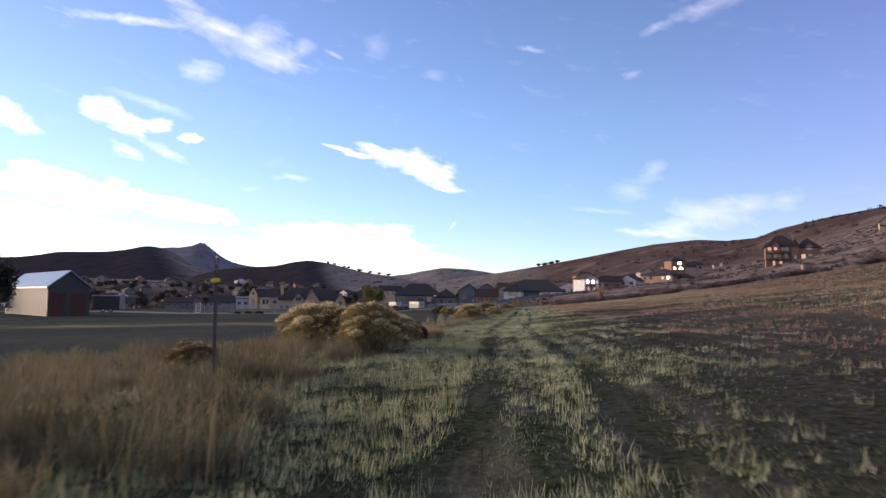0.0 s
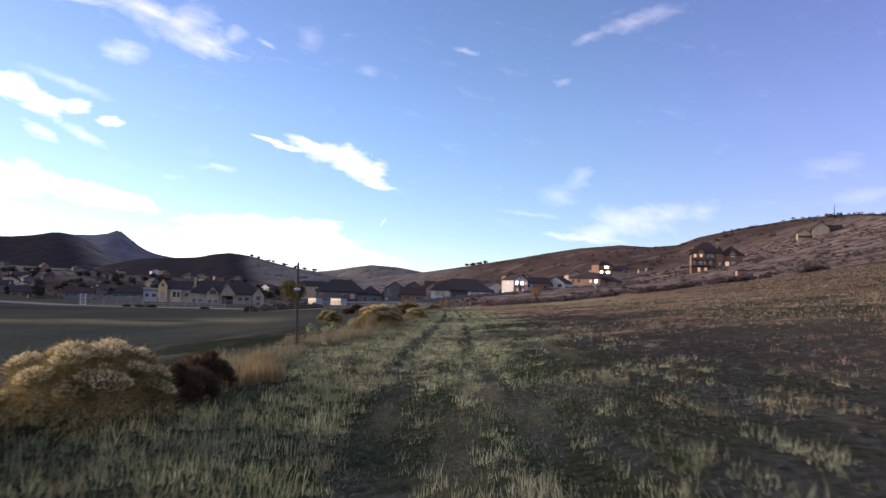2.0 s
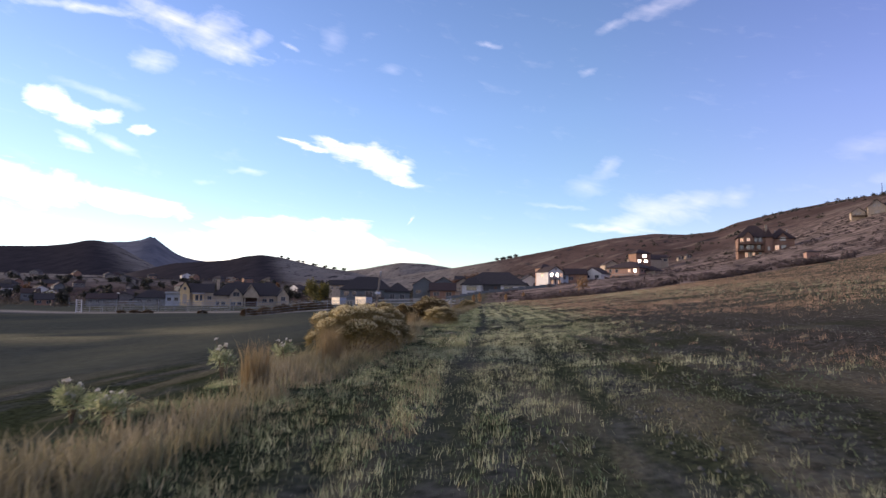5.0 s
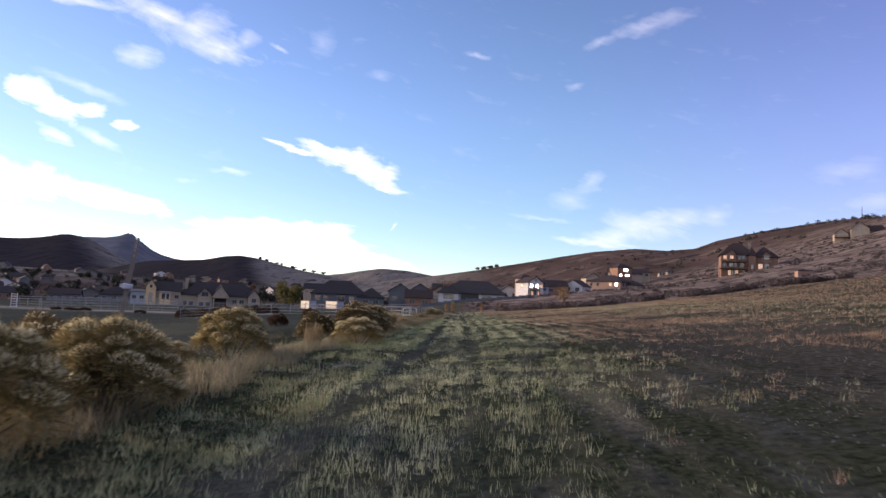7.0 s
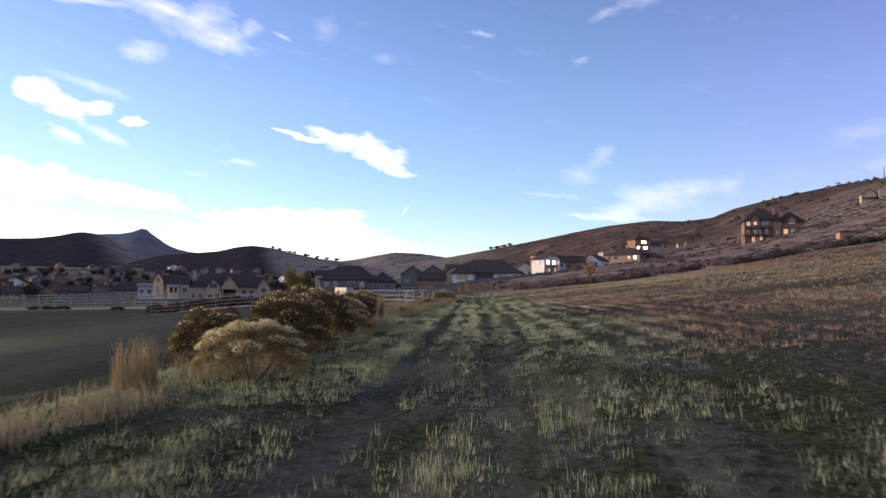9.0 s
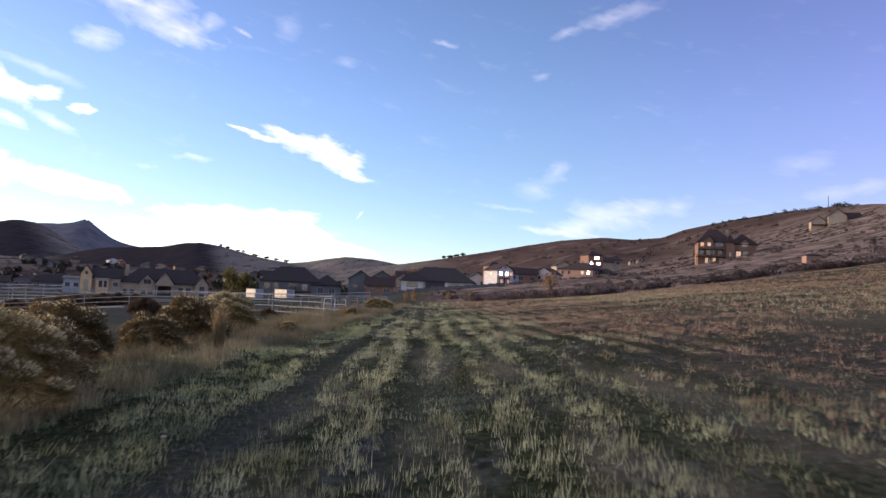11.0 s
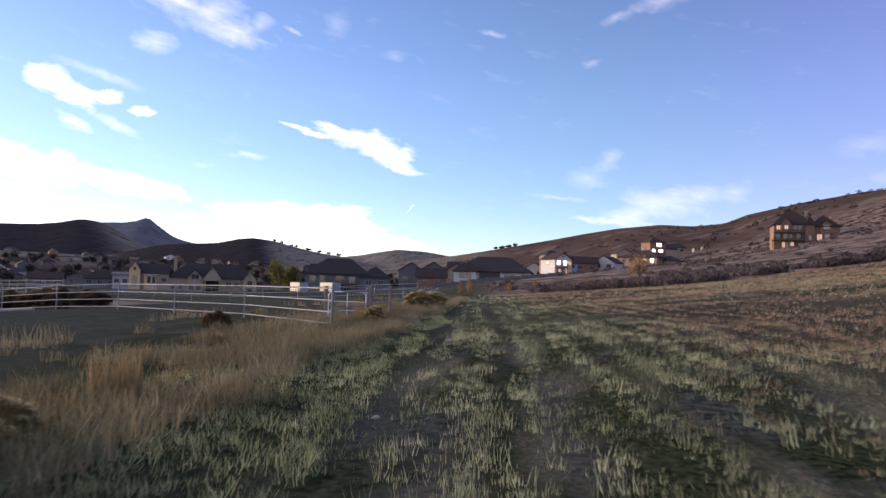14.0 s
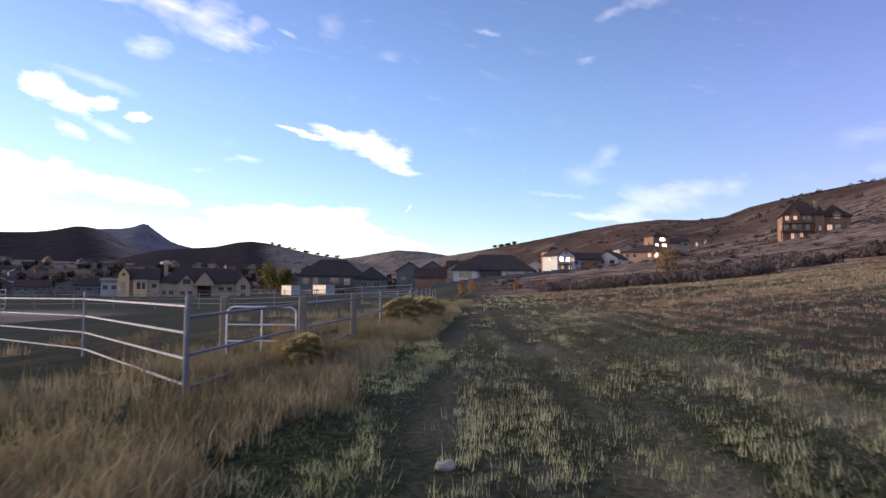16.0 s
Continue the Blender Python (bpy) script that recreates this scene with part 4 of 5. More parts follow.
def small_house(x, y, z, turn, w, d, eave, rh, kind, wall_mat, roof_mat, label, wins=2, pm=None):
    h = thing("house", label, "house", pose(x, y, z, 0, 0, turn))
    body(h, 0, 0, w, d, -4, eave, rh, kind, wall_mat, roof_mat)
    for k in range(wins):
        window(h, -w / 2 + w * (k + 0.5) / wins, -d / 2, eave * 0.55, min(1.8, w / wins * 0.5), 1.3, pane_mat=pm or M_GLASS)
    return h


def shed():
    h = thing("shed", "small brown utility box beside the slope brush", "shed", at_ground(60, 157, -10, 0.2))
    part("wall", boxm(-1.15, 1.15, -1.1, 1.1, -0.5, 1.75, bevel=0.04), M_BRICKWALL, h)
    part("roof", roof_bm(2.3, 2.2, 0.3, "hip", 0.15, 0.1), M_ROOFRED, h).location = (0, 0, 1.85)


def barn():
    h = thing("barn", "grey metal barn with white roof and dark red doors", "barn", pose(-81.0, 102.5, -2.6, 0, 0, 52))
    body(h, 0, 3.0, 6.0, 28, -0.5, 5.0, 2.6, "gable_y", M_BARNWALL, M_BARNROOF, over=0.35)
    for x in (-1.5, 1.4):
        dr = door(h, x, -11.0, 0.1, 2.2, 3.9, M_BARNDOOR)
        for zz in (0.1, 1.8, 3.5):
            part("brace", boxm(-1.1, 1.1, -0.13, -0.07, zz, zz + 0.14), M_BARNDOOR, dr)
    ribs = bmesh.new()
    for k in range(34):
        yy = -10.8 + k * 0.81
        box(ribs, -3.05, -2.995, yy, yy + 0.12, 0, 4.9)
    part("wall_rib", ribs, M_BARNWALL, h)


def trailer():
    h = thing("trailer", "white horse trailer with a dark sheet standing for the shaded inside", "trailer", pose(-86, 126, -2.3, 0, 0, 30))
    part("cabin", boxm(-3.0, 2.9, -1.1, 1.1, 0.5, 3.3, bevel=0.12), M_BARNWALL, h)
    part("end_panel", boxm(2.1, 3.0, -1.16, 1.12, 0.6, 3.35, bevel=0.05), M_TRIM, h, "white end panel")
    part("roof_edge", boxm(-3.05, 3.05, -1.18, 1.15, 3.25, 3.5, bevel=0.05), M_TRIM, h, "white roof edge")
    # cabin is closed: a dark sheet paints the shade of its inside
    part("opening_shade", boxm(-2.4, 2.0, -1.14, -1.05, 0.8, 3.0), M_DARKMETAL, h, "dark sheet standing for the shaded inside")
    for x in (-0.9, 0.5):
        wh = part("wheel", rodm((x, -1.0, 0.42), (x, -0.7, 0.42), 0.42, n=16), M_DARKMETAL, h)
        part("rim", rodm((x, -1.03, 0.42), (x, -1.0, 0.42), 0.2, n=12), M_WHITEPIPE, wh)
    part("hitch", rodm((3.0, 0, 0.6), (4.6, 0, 0.5), 0.07), M_DARKMETAL, h)


def container(x, y, turn, w, m):
    h = thing("storage_box", "cream storage container standing at the lot's far side", "container", at_ground(x, y, turn, 0.05), group="storage boxes")
    part("body", boxm(-w / 2, w / 2, -1.2, 1.2, 0.1, 2.1, bevel=0.04), m, h)
    # blue sheet on the end face: its bluish shade put in as colour
    part("shade_panel", boxm(w / 2, w / 2 + 0.03, -1.15, 1.15, 0.15, 2.05), M_BLUEWALL, h, "pale blue sheet standing for the end face's shade")
    part("roof_edge", boxm(-w / 2 - 0.04, w / 2 + 0.04, -1.25, 1.25, 2.1, 2.2), M_TRIM, h)


def board_fence(pts, h):
    f = thing("fence", "low grey board fence in front of the hipped house", "fence")
    for (xa, ya), (xb, yb) in zip(pts[:-1], pts[1:]):
        n = round(math.dist((xa, ya), (xb, yb)) / 2.4)
        for i in range(n):
            x0, y0, x1, y1 = xa + (xb - xa) * i / n, ya + (yb - ya) * i / n, xa + (xb - xa) * (i + 1) / n, ya + (yb - ya) * (i + 1) / n
            z = min(gz(x0, y0), gz(x1, y1))
            a = math.atan2(y1 - y0, x1 - x0)
            bm = boxm(0, math.dist((x0, y0), (x1, y1)) - 0.14, -0.02, 0.02, -0.3, h - 0.06, bevel=0.005)
            pn = part("panel", bm, M_GREYWALL, f)
            pn.matrix_local = Matrix.Translation((x0 + 0.07 * math.cos(a), y0 + 0.07 * math.sin(a), z)) @ Matrix.Rotation(a, 4, "Z")
            part("post", boxm(x0 - 0.06, x0 + 0.06, y0 - 0.06, y0 + 0.06, z - 0.3, z + h, bevel=0.01), M_WOODPOST, f)


board_fence([(-16, 235), (2, 236), (18, 239)], 1.1)
red_house(), manor(), long_house(), hip_house(), white_house(), brick_house(), glint_house(), top_house(), shed(), barn(), trailer()
container(-44.5, 212, -38, 3.6, M_CREAM)
container(-37.8, 214, -38, 4.6, M_CREAM)

LABELS = ["small dark-roofed house among others", "brown house with a gabled roof", "pale house with a low roof", "grey two-storey house in the village"]
for x, y, z, turn, w, d, e, rh, kind, wm, rm, lab in (
    (-22, 300, -0.5, 6, 10, 9, 6.0, 3.4, "gable_y", M_GREYWALL, M_ROOF, "tall grey townhouse with a steep gable"),
    (-30.5, 306, -0.8, 6, 9, 9, 6.4, 3.2, "gable_y", M_GREYWALL, M_ROOF, "tall grey townhouse with a steep gable"),
    (-13, 318, 0.5, 0, 10, 9, 6.2, 3.2, "gable_x", M_WHITEWALL, M_ROOF, "white two-storey house with a dark roof"),
    (-20, 272, 0.0, 5, 9, 8, 3.2, 2.8, "gable_x", M_REDWALL, M_ROOFRED, "low brown house with a dark roof"),
    (-13, 283, 1.6, 5, 8, 8, 3.6, 2.8, "gable_y", M_STUCCO, M_ROOFRED, "tan house with a steep front gable"),
    (14, 330, 4.6, 10, 9, 8, 3.6, 2.6, "gable_y", M_WHITEWALL, M_ROOF, "small white gabled house"),
    (36, 345, 7.4, 5, 10, 9, 4.4, 2.8, "gable_x", M_REDWALL, M_ROOFRED, "brown two-storey house with long roof"),
    (47, 350, 9.0, -30, 9, 11, 3.4, 2.8, "gable_y", M_WHITEWALL, M_ROOFRED, "small white-gabled house with a brown roof"),
    (60, 392, 14.5, 10, 8, 8, 4.0, 2.6, "gable_y", M_STUCCO, M_ROOFRED, "tan house with a front gable"),
    (92, 432, 21.5, 5, 14, 9, 3.4, 2.0, "gable_x", M_STUCCO, M_ROOFRED, "long low tan house on the slope"),
    (117, 470, 26.2, 0, 3.4, 4, 1.2, 1.3, "gable_y", M_STUCCO, M_ROOF, "small pale-gabled house below the hill"),
    (122.5, 472, 27.4, 10, 3.4, 4, 1.2, 1.3, "gable_y", M_STUCCO, M_ROOF, "small pale-gabled house below the hill"),
    (-92, 420, 3, 10, 14, 9, 4.0, 3.0, "gable_x", M_STUCCO, M_ROOF, "tan house behind the long stone house"),
    (-64, 330, -2, 10, 10, 9, 4.5, 3.0, "gable_x", M_STONE, M_ROOF, "beige house with a dark gabled roof"),
    (-160, 330, -4.5, 25, 16, 9, 3.6, 3.0, "hip", M_GREYWALL, M_ROOF, "low grey house with dark hipped roof"),
    (-134, 296, -4.4, 20, 5.5, 6, 5.4, 0.8, "gable_x", M_BLUEWALL, M_GREYWALL, "pale blue outbuilding beside the stone house"),
    (-178, 318, -4.6, 25, 12, 9, 3.0, 2.4, "gable_x", M_GREYWALL, M_ROOFRED, "low dark house at the lot's edge"),
):
    small_house(x, y, z, turn, w, d, e, rh, kind, wm, rm, lab, wins=2 if w < 12 else 4)

rng = np.random.default_rng(7)
for k in range(80):
    az = radians(rng.uniform(-42, -18) if k < 64 else rng.uniform(-18, -6))
    d = rng.uniform(400, 940)
    x, y = 1 + d * math.sin(az), d * math.cos(az)
    small_house(x, y, gz(x, y), rng.uniform(-50, 50), rng.uniform(7, 13), 8, rng.uniform(2.4, 4.4), rng.uniform(2, 3.2), ["gable_x", "gable_y", "hip"][k % 3],
                (M_WHITEWALL if k % 9 == 4 else M_VILLAGE if k % 3 else [M_REDWALL, M_GREYWALL][k % 2]), [M_ROOF, M_ROOFRED][k % 2], LABELS[k % 4], wins=2)


# ---- fences and posts ----
def t_post(x, y, h, lean, tone, m_stake):
    p = thing("fence_post", "rusty steel fence post with " + tone + " insulator and white sleeve", "fence post", at_ground(x, y, 20, 0.05))
    bm = bmesh.new()
    box(bm, -0.019, 0.019, -0.004, 0.004, 0, h), box(bm, -0.004, 0.004, 0.004, 0.030, 0, h)
    for k in range(int(h / 0.06)):
        box(bm, -0.006, 0.006, -0.013, -0.005, 0.1 + k * 0.055, 0.12 + k * 0.055)
    bmesh.ops.transform(bm, matrix=Matrix.Rotation(radians(lean), 4, "Y"), verts=bm.verts)
    part("stake", bm, m_stake, p)
    top = Matrix.Rotation(radians(lean), 4, "Y")
    z = h * (0.83 if tone == "yellow" else 0.72)
    c = part("insulator", box(boxm(-0.042, 0.042, -0.04, 0.05, -0.026, 0.026, bevel=0.01), -0.062, -0.04, -0.02, 0.02, -0.015, 0.015), M_CAP if tone == "yellow" else M_SLEEVE, p, tone + " plastic insulator")
    c.matrix_local = top @ Matrix.Translation((0, 0, z))
    s = part("sleeve", rodm((0, 0.01, h * 0.89), (0, 0.01, h + 0.02), 0.015, n=10), M_SLEEVE, p, "white plastic sleeve")
    s.matrix_local = top
    return p


t_post(-2.2, 4.25, 1.53, -0.5, "yellow", M_STEEL)
t_post(-2.05, 20.15, 1.68, -2.0, "white", M_STEEL)
t_post(-2.4, 35.5, 1.55, 7.0, "white", M_WOODPOST)


def rail_fence(label, pts, rails, h, m_rail, m_post, r=0.045, every=3.2, group="pipe fence"):
    """A rail fence along the points: each post and each rail is a part."""
    f = thing("fence", label, "fence", group=group)
    for a, b in zip(pts[:-1], pts[1:]):
        n = max(1, round(math.dist(a, b) / every))
        ps = [(a[0] + (b[0] - a[0]) * i / n, a[1] + (b[1] - a[1]) * i / n) for i in range(n + 1)]
        for i, (x, y) in enumerate(ps):
            z = gz(x, y)
            if i or a is pts[0]:
                bm = rodm((x, y, z - 0.2), (x, y, z + h + 0.05), r * 1.35, n=8)
                rod(bm, (x, y, z + h + 0.05), (x, y, z + h + 0.09), r * 1.35, r * 0.6, n=8)
                part("post", bm, m_post, f)
        for (x0, y0), (x1, y1) in zip(ps[:-1], ps[1:]):
            for q in rails:
                part("rail", rodm((x0, y0, gz(x0, y0) + h * q), (x1, y1, gz(x1, y1) + h * q), r * 0.8, n=6), m_rail, f)
    return f


FX = -3.15
rail_fence("grey pipe rail fence along the dry verge", [(FX - 0.15, 73.2), (FX, 80), (FX - 0.2, 90), (FX - 0.9, 108)], (0.10, 0.50, 0.97), 0.74, M_PIPE, M_PIPE, r=0.021)
rail_fence("grey pipe rail fence round the dirt lot", [(FX - 0.15, 73.2), (-6.4, 76.6), (-12, 80.5), (-24, 86)], (0.12, 0.40, 0.68, 0.97), 0.84, M_PIPE, M_PIPE, r=0.017)
rail_fence("white rail fence across the far side of the lot", [(-6, 112), (-24, 120), (-44, 124), (-64, 128)], (0.35, 0.66, 0.98), 1.2, M_PIPE, M_PIPE, r=0.028, every=4.0)
rail_fence("pale rail fence before the houses", [(-12, 165), (-40, 178), (-75, 186), (-110, 190)], (0.5, 0.98), 1.2, M_PIPE, M_PIPE, r=0.035, every=6.0)
rail_fence("grey livestock panels at the far side of the lot", [(-70, 131), (-58, 126), (-46, 121), (-38, 117)], (0.12, 0.34, 0.56, 0.78, 0.98), 1.7, M_PIPE, M_PIPE, r=0.03, every=3.0)
rail_fence("narrow white ladder gate beside the dirt road", [(-66.9, 125.9), (-65.6, 125.3)], (0.08, 0.27, 0.45, 0.63, 0.81, 0.98), 2.0, M_SLEEVE, M_SLEEVE, r=0.045, every=1.5)
for x, y in ((FX + 0.10, 76.1), (FX - 1.06, 76.3), (FX + 0.05, 79.6)):
    p = thing("wooden_post", "weathered wooden gate post beside the pipe fence", "post", at_ground(x, y, 10, 0.1), group="gate posts")
    part("post", boxm(-0.048, 0.048, -0.048, 0.048, 0, 0.94, bevel=0.015), M_WOODPOST, p)


def panel_gate():
    g = thing("gate", "white tubular panel gate with rounded corners", "gate", pose(-3.66, 76.25, gz(-3.66, 76.25), 0, 0, 12))
    def ring(x0, x1, z0, z1, rad, r):
        cu = bpy.data.curves.new("loop", "CURVE")
        cu.dimensions, cu.bevel_depth, cu.bevel_resolution = "3D", r, 2
        sp = cu.splines.new("POLY")
        pts = []
        for cx, cz, a0 in ((x1 - rad, z1 - rad, 0), (x0 + rad, z1 - rad, 90), (x0 + rad, z0 + rad, 180), (x1 - rad, z0 + rad, 270)):
            for k in range(6):
                a = radians(a0 + 18 * k)
                pts.append((cx + rad * math.cos(a), 0, cz + rad * math.sin(a)))
        sp.points.add(len(pts) - 1)
        for q, c in zip(sp.points, pts):
            q.co = (*c, 1)
        sp.use_cyclic_u = True
        tmp = new("loop", cu)
        me = bpy.data.meshes.new_from_object(tmp.evaluated_get(bpy.context.evaluated_depsgraph_get()))
        bpy.data.objects.remove(tmp)
        return me
    mesh_part("frame", ring(-0.46, 0.46, 0.02, 0.70, 0.10, 0.013), M_WHITEPIPE, g)
    for z in (0.24, 0.46):
        part("bar", rodm((-0.45, 0, z), (0.45, 0, z), 0.011), M_WHITEPIPE, g)
    part("upright", rodm((0, 0, 0.05), (0, 0, 0.68), 0.011), M_WHITEPIPE, g)


panel_gate()


# ---- plants ----
def blade_arrays(p, h, w, lean, rng, bend=False):
    """Blades that stand at the points p: triangles, or bent strips of three triangles."""
    n = len(p)
    a = rng.uniform(0, 2 * math.pi, n)
    side = np.stack([np.cos(a), np.sin(a), np.zeros(n)], 1) * (w / 2)[:, None]
    b = rng.uniform(0, 2 * math.pi, n)
    off = np.stack([np.cos(b), np.sin(b), np.zeros(n)], 1) * (lean * h)[:, None]
    up = np.zeros((n, 3))
    up[:, 2] = h
    if not bend:
        co = np.stack([p - side, p + side, p + up + off], 1).reshape(-1, 3)
        f = np.arange(3 * n).reshape(-1, 3)
    else:
        mid = p + up * 0.6 + off * 0.3
        co = np.stack([p - side, p + side, mid - side * 0.8, mid + side * 0.8, p + up * 0.95 + off], 1).reshape(-1, 3)
        k = 5 * np.arange(n)[:, None]
        f = np.concatenate([k + [0, 1, 3], k + [0, 3, 2], k + [2, 3, 4]], 0)
    return co, f


def join(parts):
    cos, fs, o = [], [], 0
    for co, f in parts:
        cos.append(co), fs.append(f + o)
        o += len(co)
    return np.concatenate(cos), np.concatenate(fs)


def tufts(cx, cy, per, spread, hmin, hmax, wid, lean, rng, bend=False, splay=0.0):
    """Tufts of blades round the centres; the tuft's own size varies."""
    n = len(cx)
    size = 0.45 + 0.85 * rng.uniform(0, 1, n) ** 1.4
    k = np.repeat(np.arange(n), per)
    ang, rad = rng.uniform(0, 2 * math.pi, len(k)), np.sqrt(rng.uniform(0, 1, len(k))) * spread * size[k]
    x, y = cx[k] + np.cos(ang) * rad, cy[k] + np.sin(ang) * rad
    p = np.stack([x, y, height(x, y) - 0.015], 1)
    h = rng.uniform(hmin, hmax, len(k)) * size[k]
    return blade_arrays(p, h, np.full(len(k), wid) * rng.uniform(0.6, 1.4, len(k)), rng.uniform(0, lean, len(k)), rng, bend)


def stuff(name, parts, material, label, category):
    me = raw_mesh(name, *join(parts))
    me.materials.append(material)
    return tagged(new(name, me), label, category, kind="stuff")


def scatter(rng, n, x0, x1, y0, y1):
    return rng.uniform(x0, x1, n), rng.uniform(y0, y1, n)


def in_rut(x, y):
    c = path_x(y)
    return np.exp(-((x - c + 0.6) / 0.20) ** 2) + 0.7 * np.exp(-((x - c - 0.6) / 0.20) ** 2)


rng = np.random.default_rng(11)
# dry stubble of the field: short clumps in narrow rows along the track, bare in the wheel ruts
def lush(x, y):
    """Where the stubble stands thick (above 0) or the soil shows (below)."""
    u = x - path_x(y)
    ends = 1 - smooth(13, 19, y) * (1 - smooth(42, 50, y))
    rows = (0.6 * vnoise(u / 0.26, y / 3.0, 21) + 0.55 * np.sin(u * 2 * math.pi / 0.58 + 1.4 * vnoise(y / 6, y * 0, 27))) * (1 - smooth(4, 9, np.abs(u))) * (0.3 + 0.8 * ends)
    patches = 0.55 * vnoise((x + 0.6 * y) / 1.3, (y - 0.5 * x) / 1.1, 22) + 0.7 * vnoise((x - 0.4 * y) / 4.6, (y + 0.3 * x) / 3.4, 25) + 0.55 * vnoise((x + y) / 0.33, (y - x) / 0.33, 26)
    worn = smooth(66, 71, y) * (1 - smooth(1.5, 4, u))
    strip = np.exp(-((u + 0.15 * vnoise(y / 1.4, y * 0, 30)) / 0.36) ** 2) * ends * (1 - smooth(7, 12, y) * (1 - smooth(46, 52, y))) * (1 - worn)
    return (0.5 + 0.3 * smooth(44, 52, y) - 0.45 * worn) * rows + 0.75 * patches + 0.45 * strip - 0.22 * worn - (0.42 + 0.26 * ends) * in_rut(x, y) * smooth(-0.9, 0.2, vnoise(x / 0.8, y / 1.6, 40)) - 0.36 * smooth(0.8, 1.8, u) * (1 - smooth(4.5, 8.5, u)) * (1 - 0.85 * smooth(44, 52, y))


def green_side(x, y):
    """1 on the low green verge beside the track, 0 on the field."""
    return smooth(-0.55, -1.25, x - path_x(y) + 0.45 * vnoise(x * 0 + 1.5, y / 2.5, 33))


straw_parts, brown_parts = [], []
for x0, x1, y0, y1, n, per, spread, wid, hh in ((-1.4, 5, -4, 88, 94000, 11, 0.058, 0.0044, 0.115), (5, 9, -4, 92, 34000, 8, 0.060, 0.0075, 0.12), (9, 26, -2, 120, 66000, 6, 0.070, 0.014, 0.15), (26, 64, 8, 135, 30000, 7, 0.15, 0.032, 0.19), (-1.8, 26, 88, 142, 26000, 7, 0.10, 0.024, 0.17)):
    x, y = scatter(rng, n, x0, x1, y0, y1)
    keep = (lush(x, y) - 0.35 * green_side(x, y) + 0.34 * smooth(7, 12, x) > 0.22 + 0.6 * rng.uniform(-1, 1, n)) & (y < field_edge(x))
    x, y = x[keep], y[keep]
    brown = smooth(1.2, 4.5, x - path_x(y) + 1.3 * vnoise(x / 2.5, y / 3, 29)) * (1 - 0.15 * smooth(45, 80, y)) * (1 - 0.2 * smooth(7, 13, x - path_x(y)) + 0.4 * smooth(15, 26, x)) > rng.uniform(0, 1, len(x))
    straw_parts.append(tufts(x[~brown], y[~brown], per, spread, 0.025, hh, wid, 0.5, rng))
    brown_parts.append(tufts(x[brown], y[brown], per, spread, 0.022, hh * 0.9, wid, 0.7, rng))
stuff("dry_stubble", straw_parts, M_STUBBLE, "short dry straw stubble in tufts over grey soil", "grass")
stuff("brown_stubble", brown_parts, M_STUBBLEBROWN, "thin brown stubble on the rising side of the field", "grass")

# cut straw lying between the rows
parts = []
x, y = scatter(rng, 90000, -1.4, 9, -4, 90)
keep = lush(x, y) > -0.35 + 0.5 * rng.uniform(-1, 1, len(x))
parts.append(tufts(x[keep], y[keep], 2, 0.10, 0.012, 0.035, 0.007, 3.2, rng))
x, y = scatter(rng, 50000, -0.5, 10, -4, 80)
keep = vnoise((x + 0.3 * y) / 1.5, (y - 0.4 * x) / 1.0, 38) + 0.4 * vnoise(x / 0.4, y / 0.4, 39) > 0.25
parts.append(tufts(x[keep], y[keep], 6, 0.10, 0.010, 0.03, 0.006, 4.5, rng))
stuff("loose_straw", parts, M_LITTER, "cut straw lying loose between the stubble rows", "straw")

# clods of soil between the rows
x, y = scatter(rng, 26000, -0.9, 6.5, -4, 60)
keep = (lush(x, y) < 0.1) & (vnoise(x / 0.7, y / 0.9, 37) > -0.3)
x, y = x[keep], y[keep]
q = rng.uniform(0.006, 0.020, len(x))
a = rng.uniform(0, 2 * math.pi, len(x))
z = height(x, y)
corners = [np.stack([x + q * 1.3 * np.cos(a + b), y + q * np.sin(a + b), z - 0.006], 1) for b in (0, 1.57, 3.14, 4.71)]
co = np.stack(corners + [np.stack([x + q * 0.3 * np.cos(a), y + q * 0.3 * np.sin(a), z + q * 0.7], 1)], 1).reshape(-1, 3)
k = 5 * np.arange(len(x))[:, None]
stuff("soil_clods", [(co, np.concatenate([k + [0, 1, 4], k + [1, 2, 4], k + [2, 3, 4], k + [3, 0, 4]], 0))], M_CLOD, "small dry clods of grey soil on the field", "soil")

# short green and grey growth between the stubble and along the verge
parts = []
x, y = scatter(rng, 120000, -3.0, 7.5, -4, 90)
keep = (lush(x, y) < 0.45) & (vnoise(x / 0.9, y / 1.5, 31) + 0.5 * vnoise(x / 2.6, y / 4.5, 32) + 0.9 * green_side(x, y) - 1.3 * smooth(1.2, 4.5, x) > -0.35 + 0.4 * rng.uniform(-1, 1, len(x))) & (in_rut(x, y) < 0.7 + 0.9 * rng.uniform(0, 1, len(x)))
parts.append(tufts(x[keep], y[keep], 5, 0.085, 0.012, 0.055, 0.013, 1.1, rng))
stuff("low_growth", parts, M_LOW, "low dark green weeds between the stubble tufts", "grass")

parts = []
x, y = scatter(rng, 46000, -3.2, 1.1, -4, 105)
side = vnoise(x / 0.42, y / 0.6, 34) + 0.32 * np.sin((x - path_x(y)) * 2 * math.pi / 0.55 + 1.5 * vnoise(y / 5, y * 0, 28)) * smooth(28, 45, y) + 0.4 * vnoise(x / 1.6, y / 2.6, 36)
bare = 0.6 * smooth(16, 19, y) * (1 - smooth(25, 28, y)) + smooth(37, 39, y) * (1 - smooth(43, 46, y)) + smooth(71, 71.5, y) * (1 - smooth(72.5, 73, y)) * smooth(-1.5, -1.9, x)
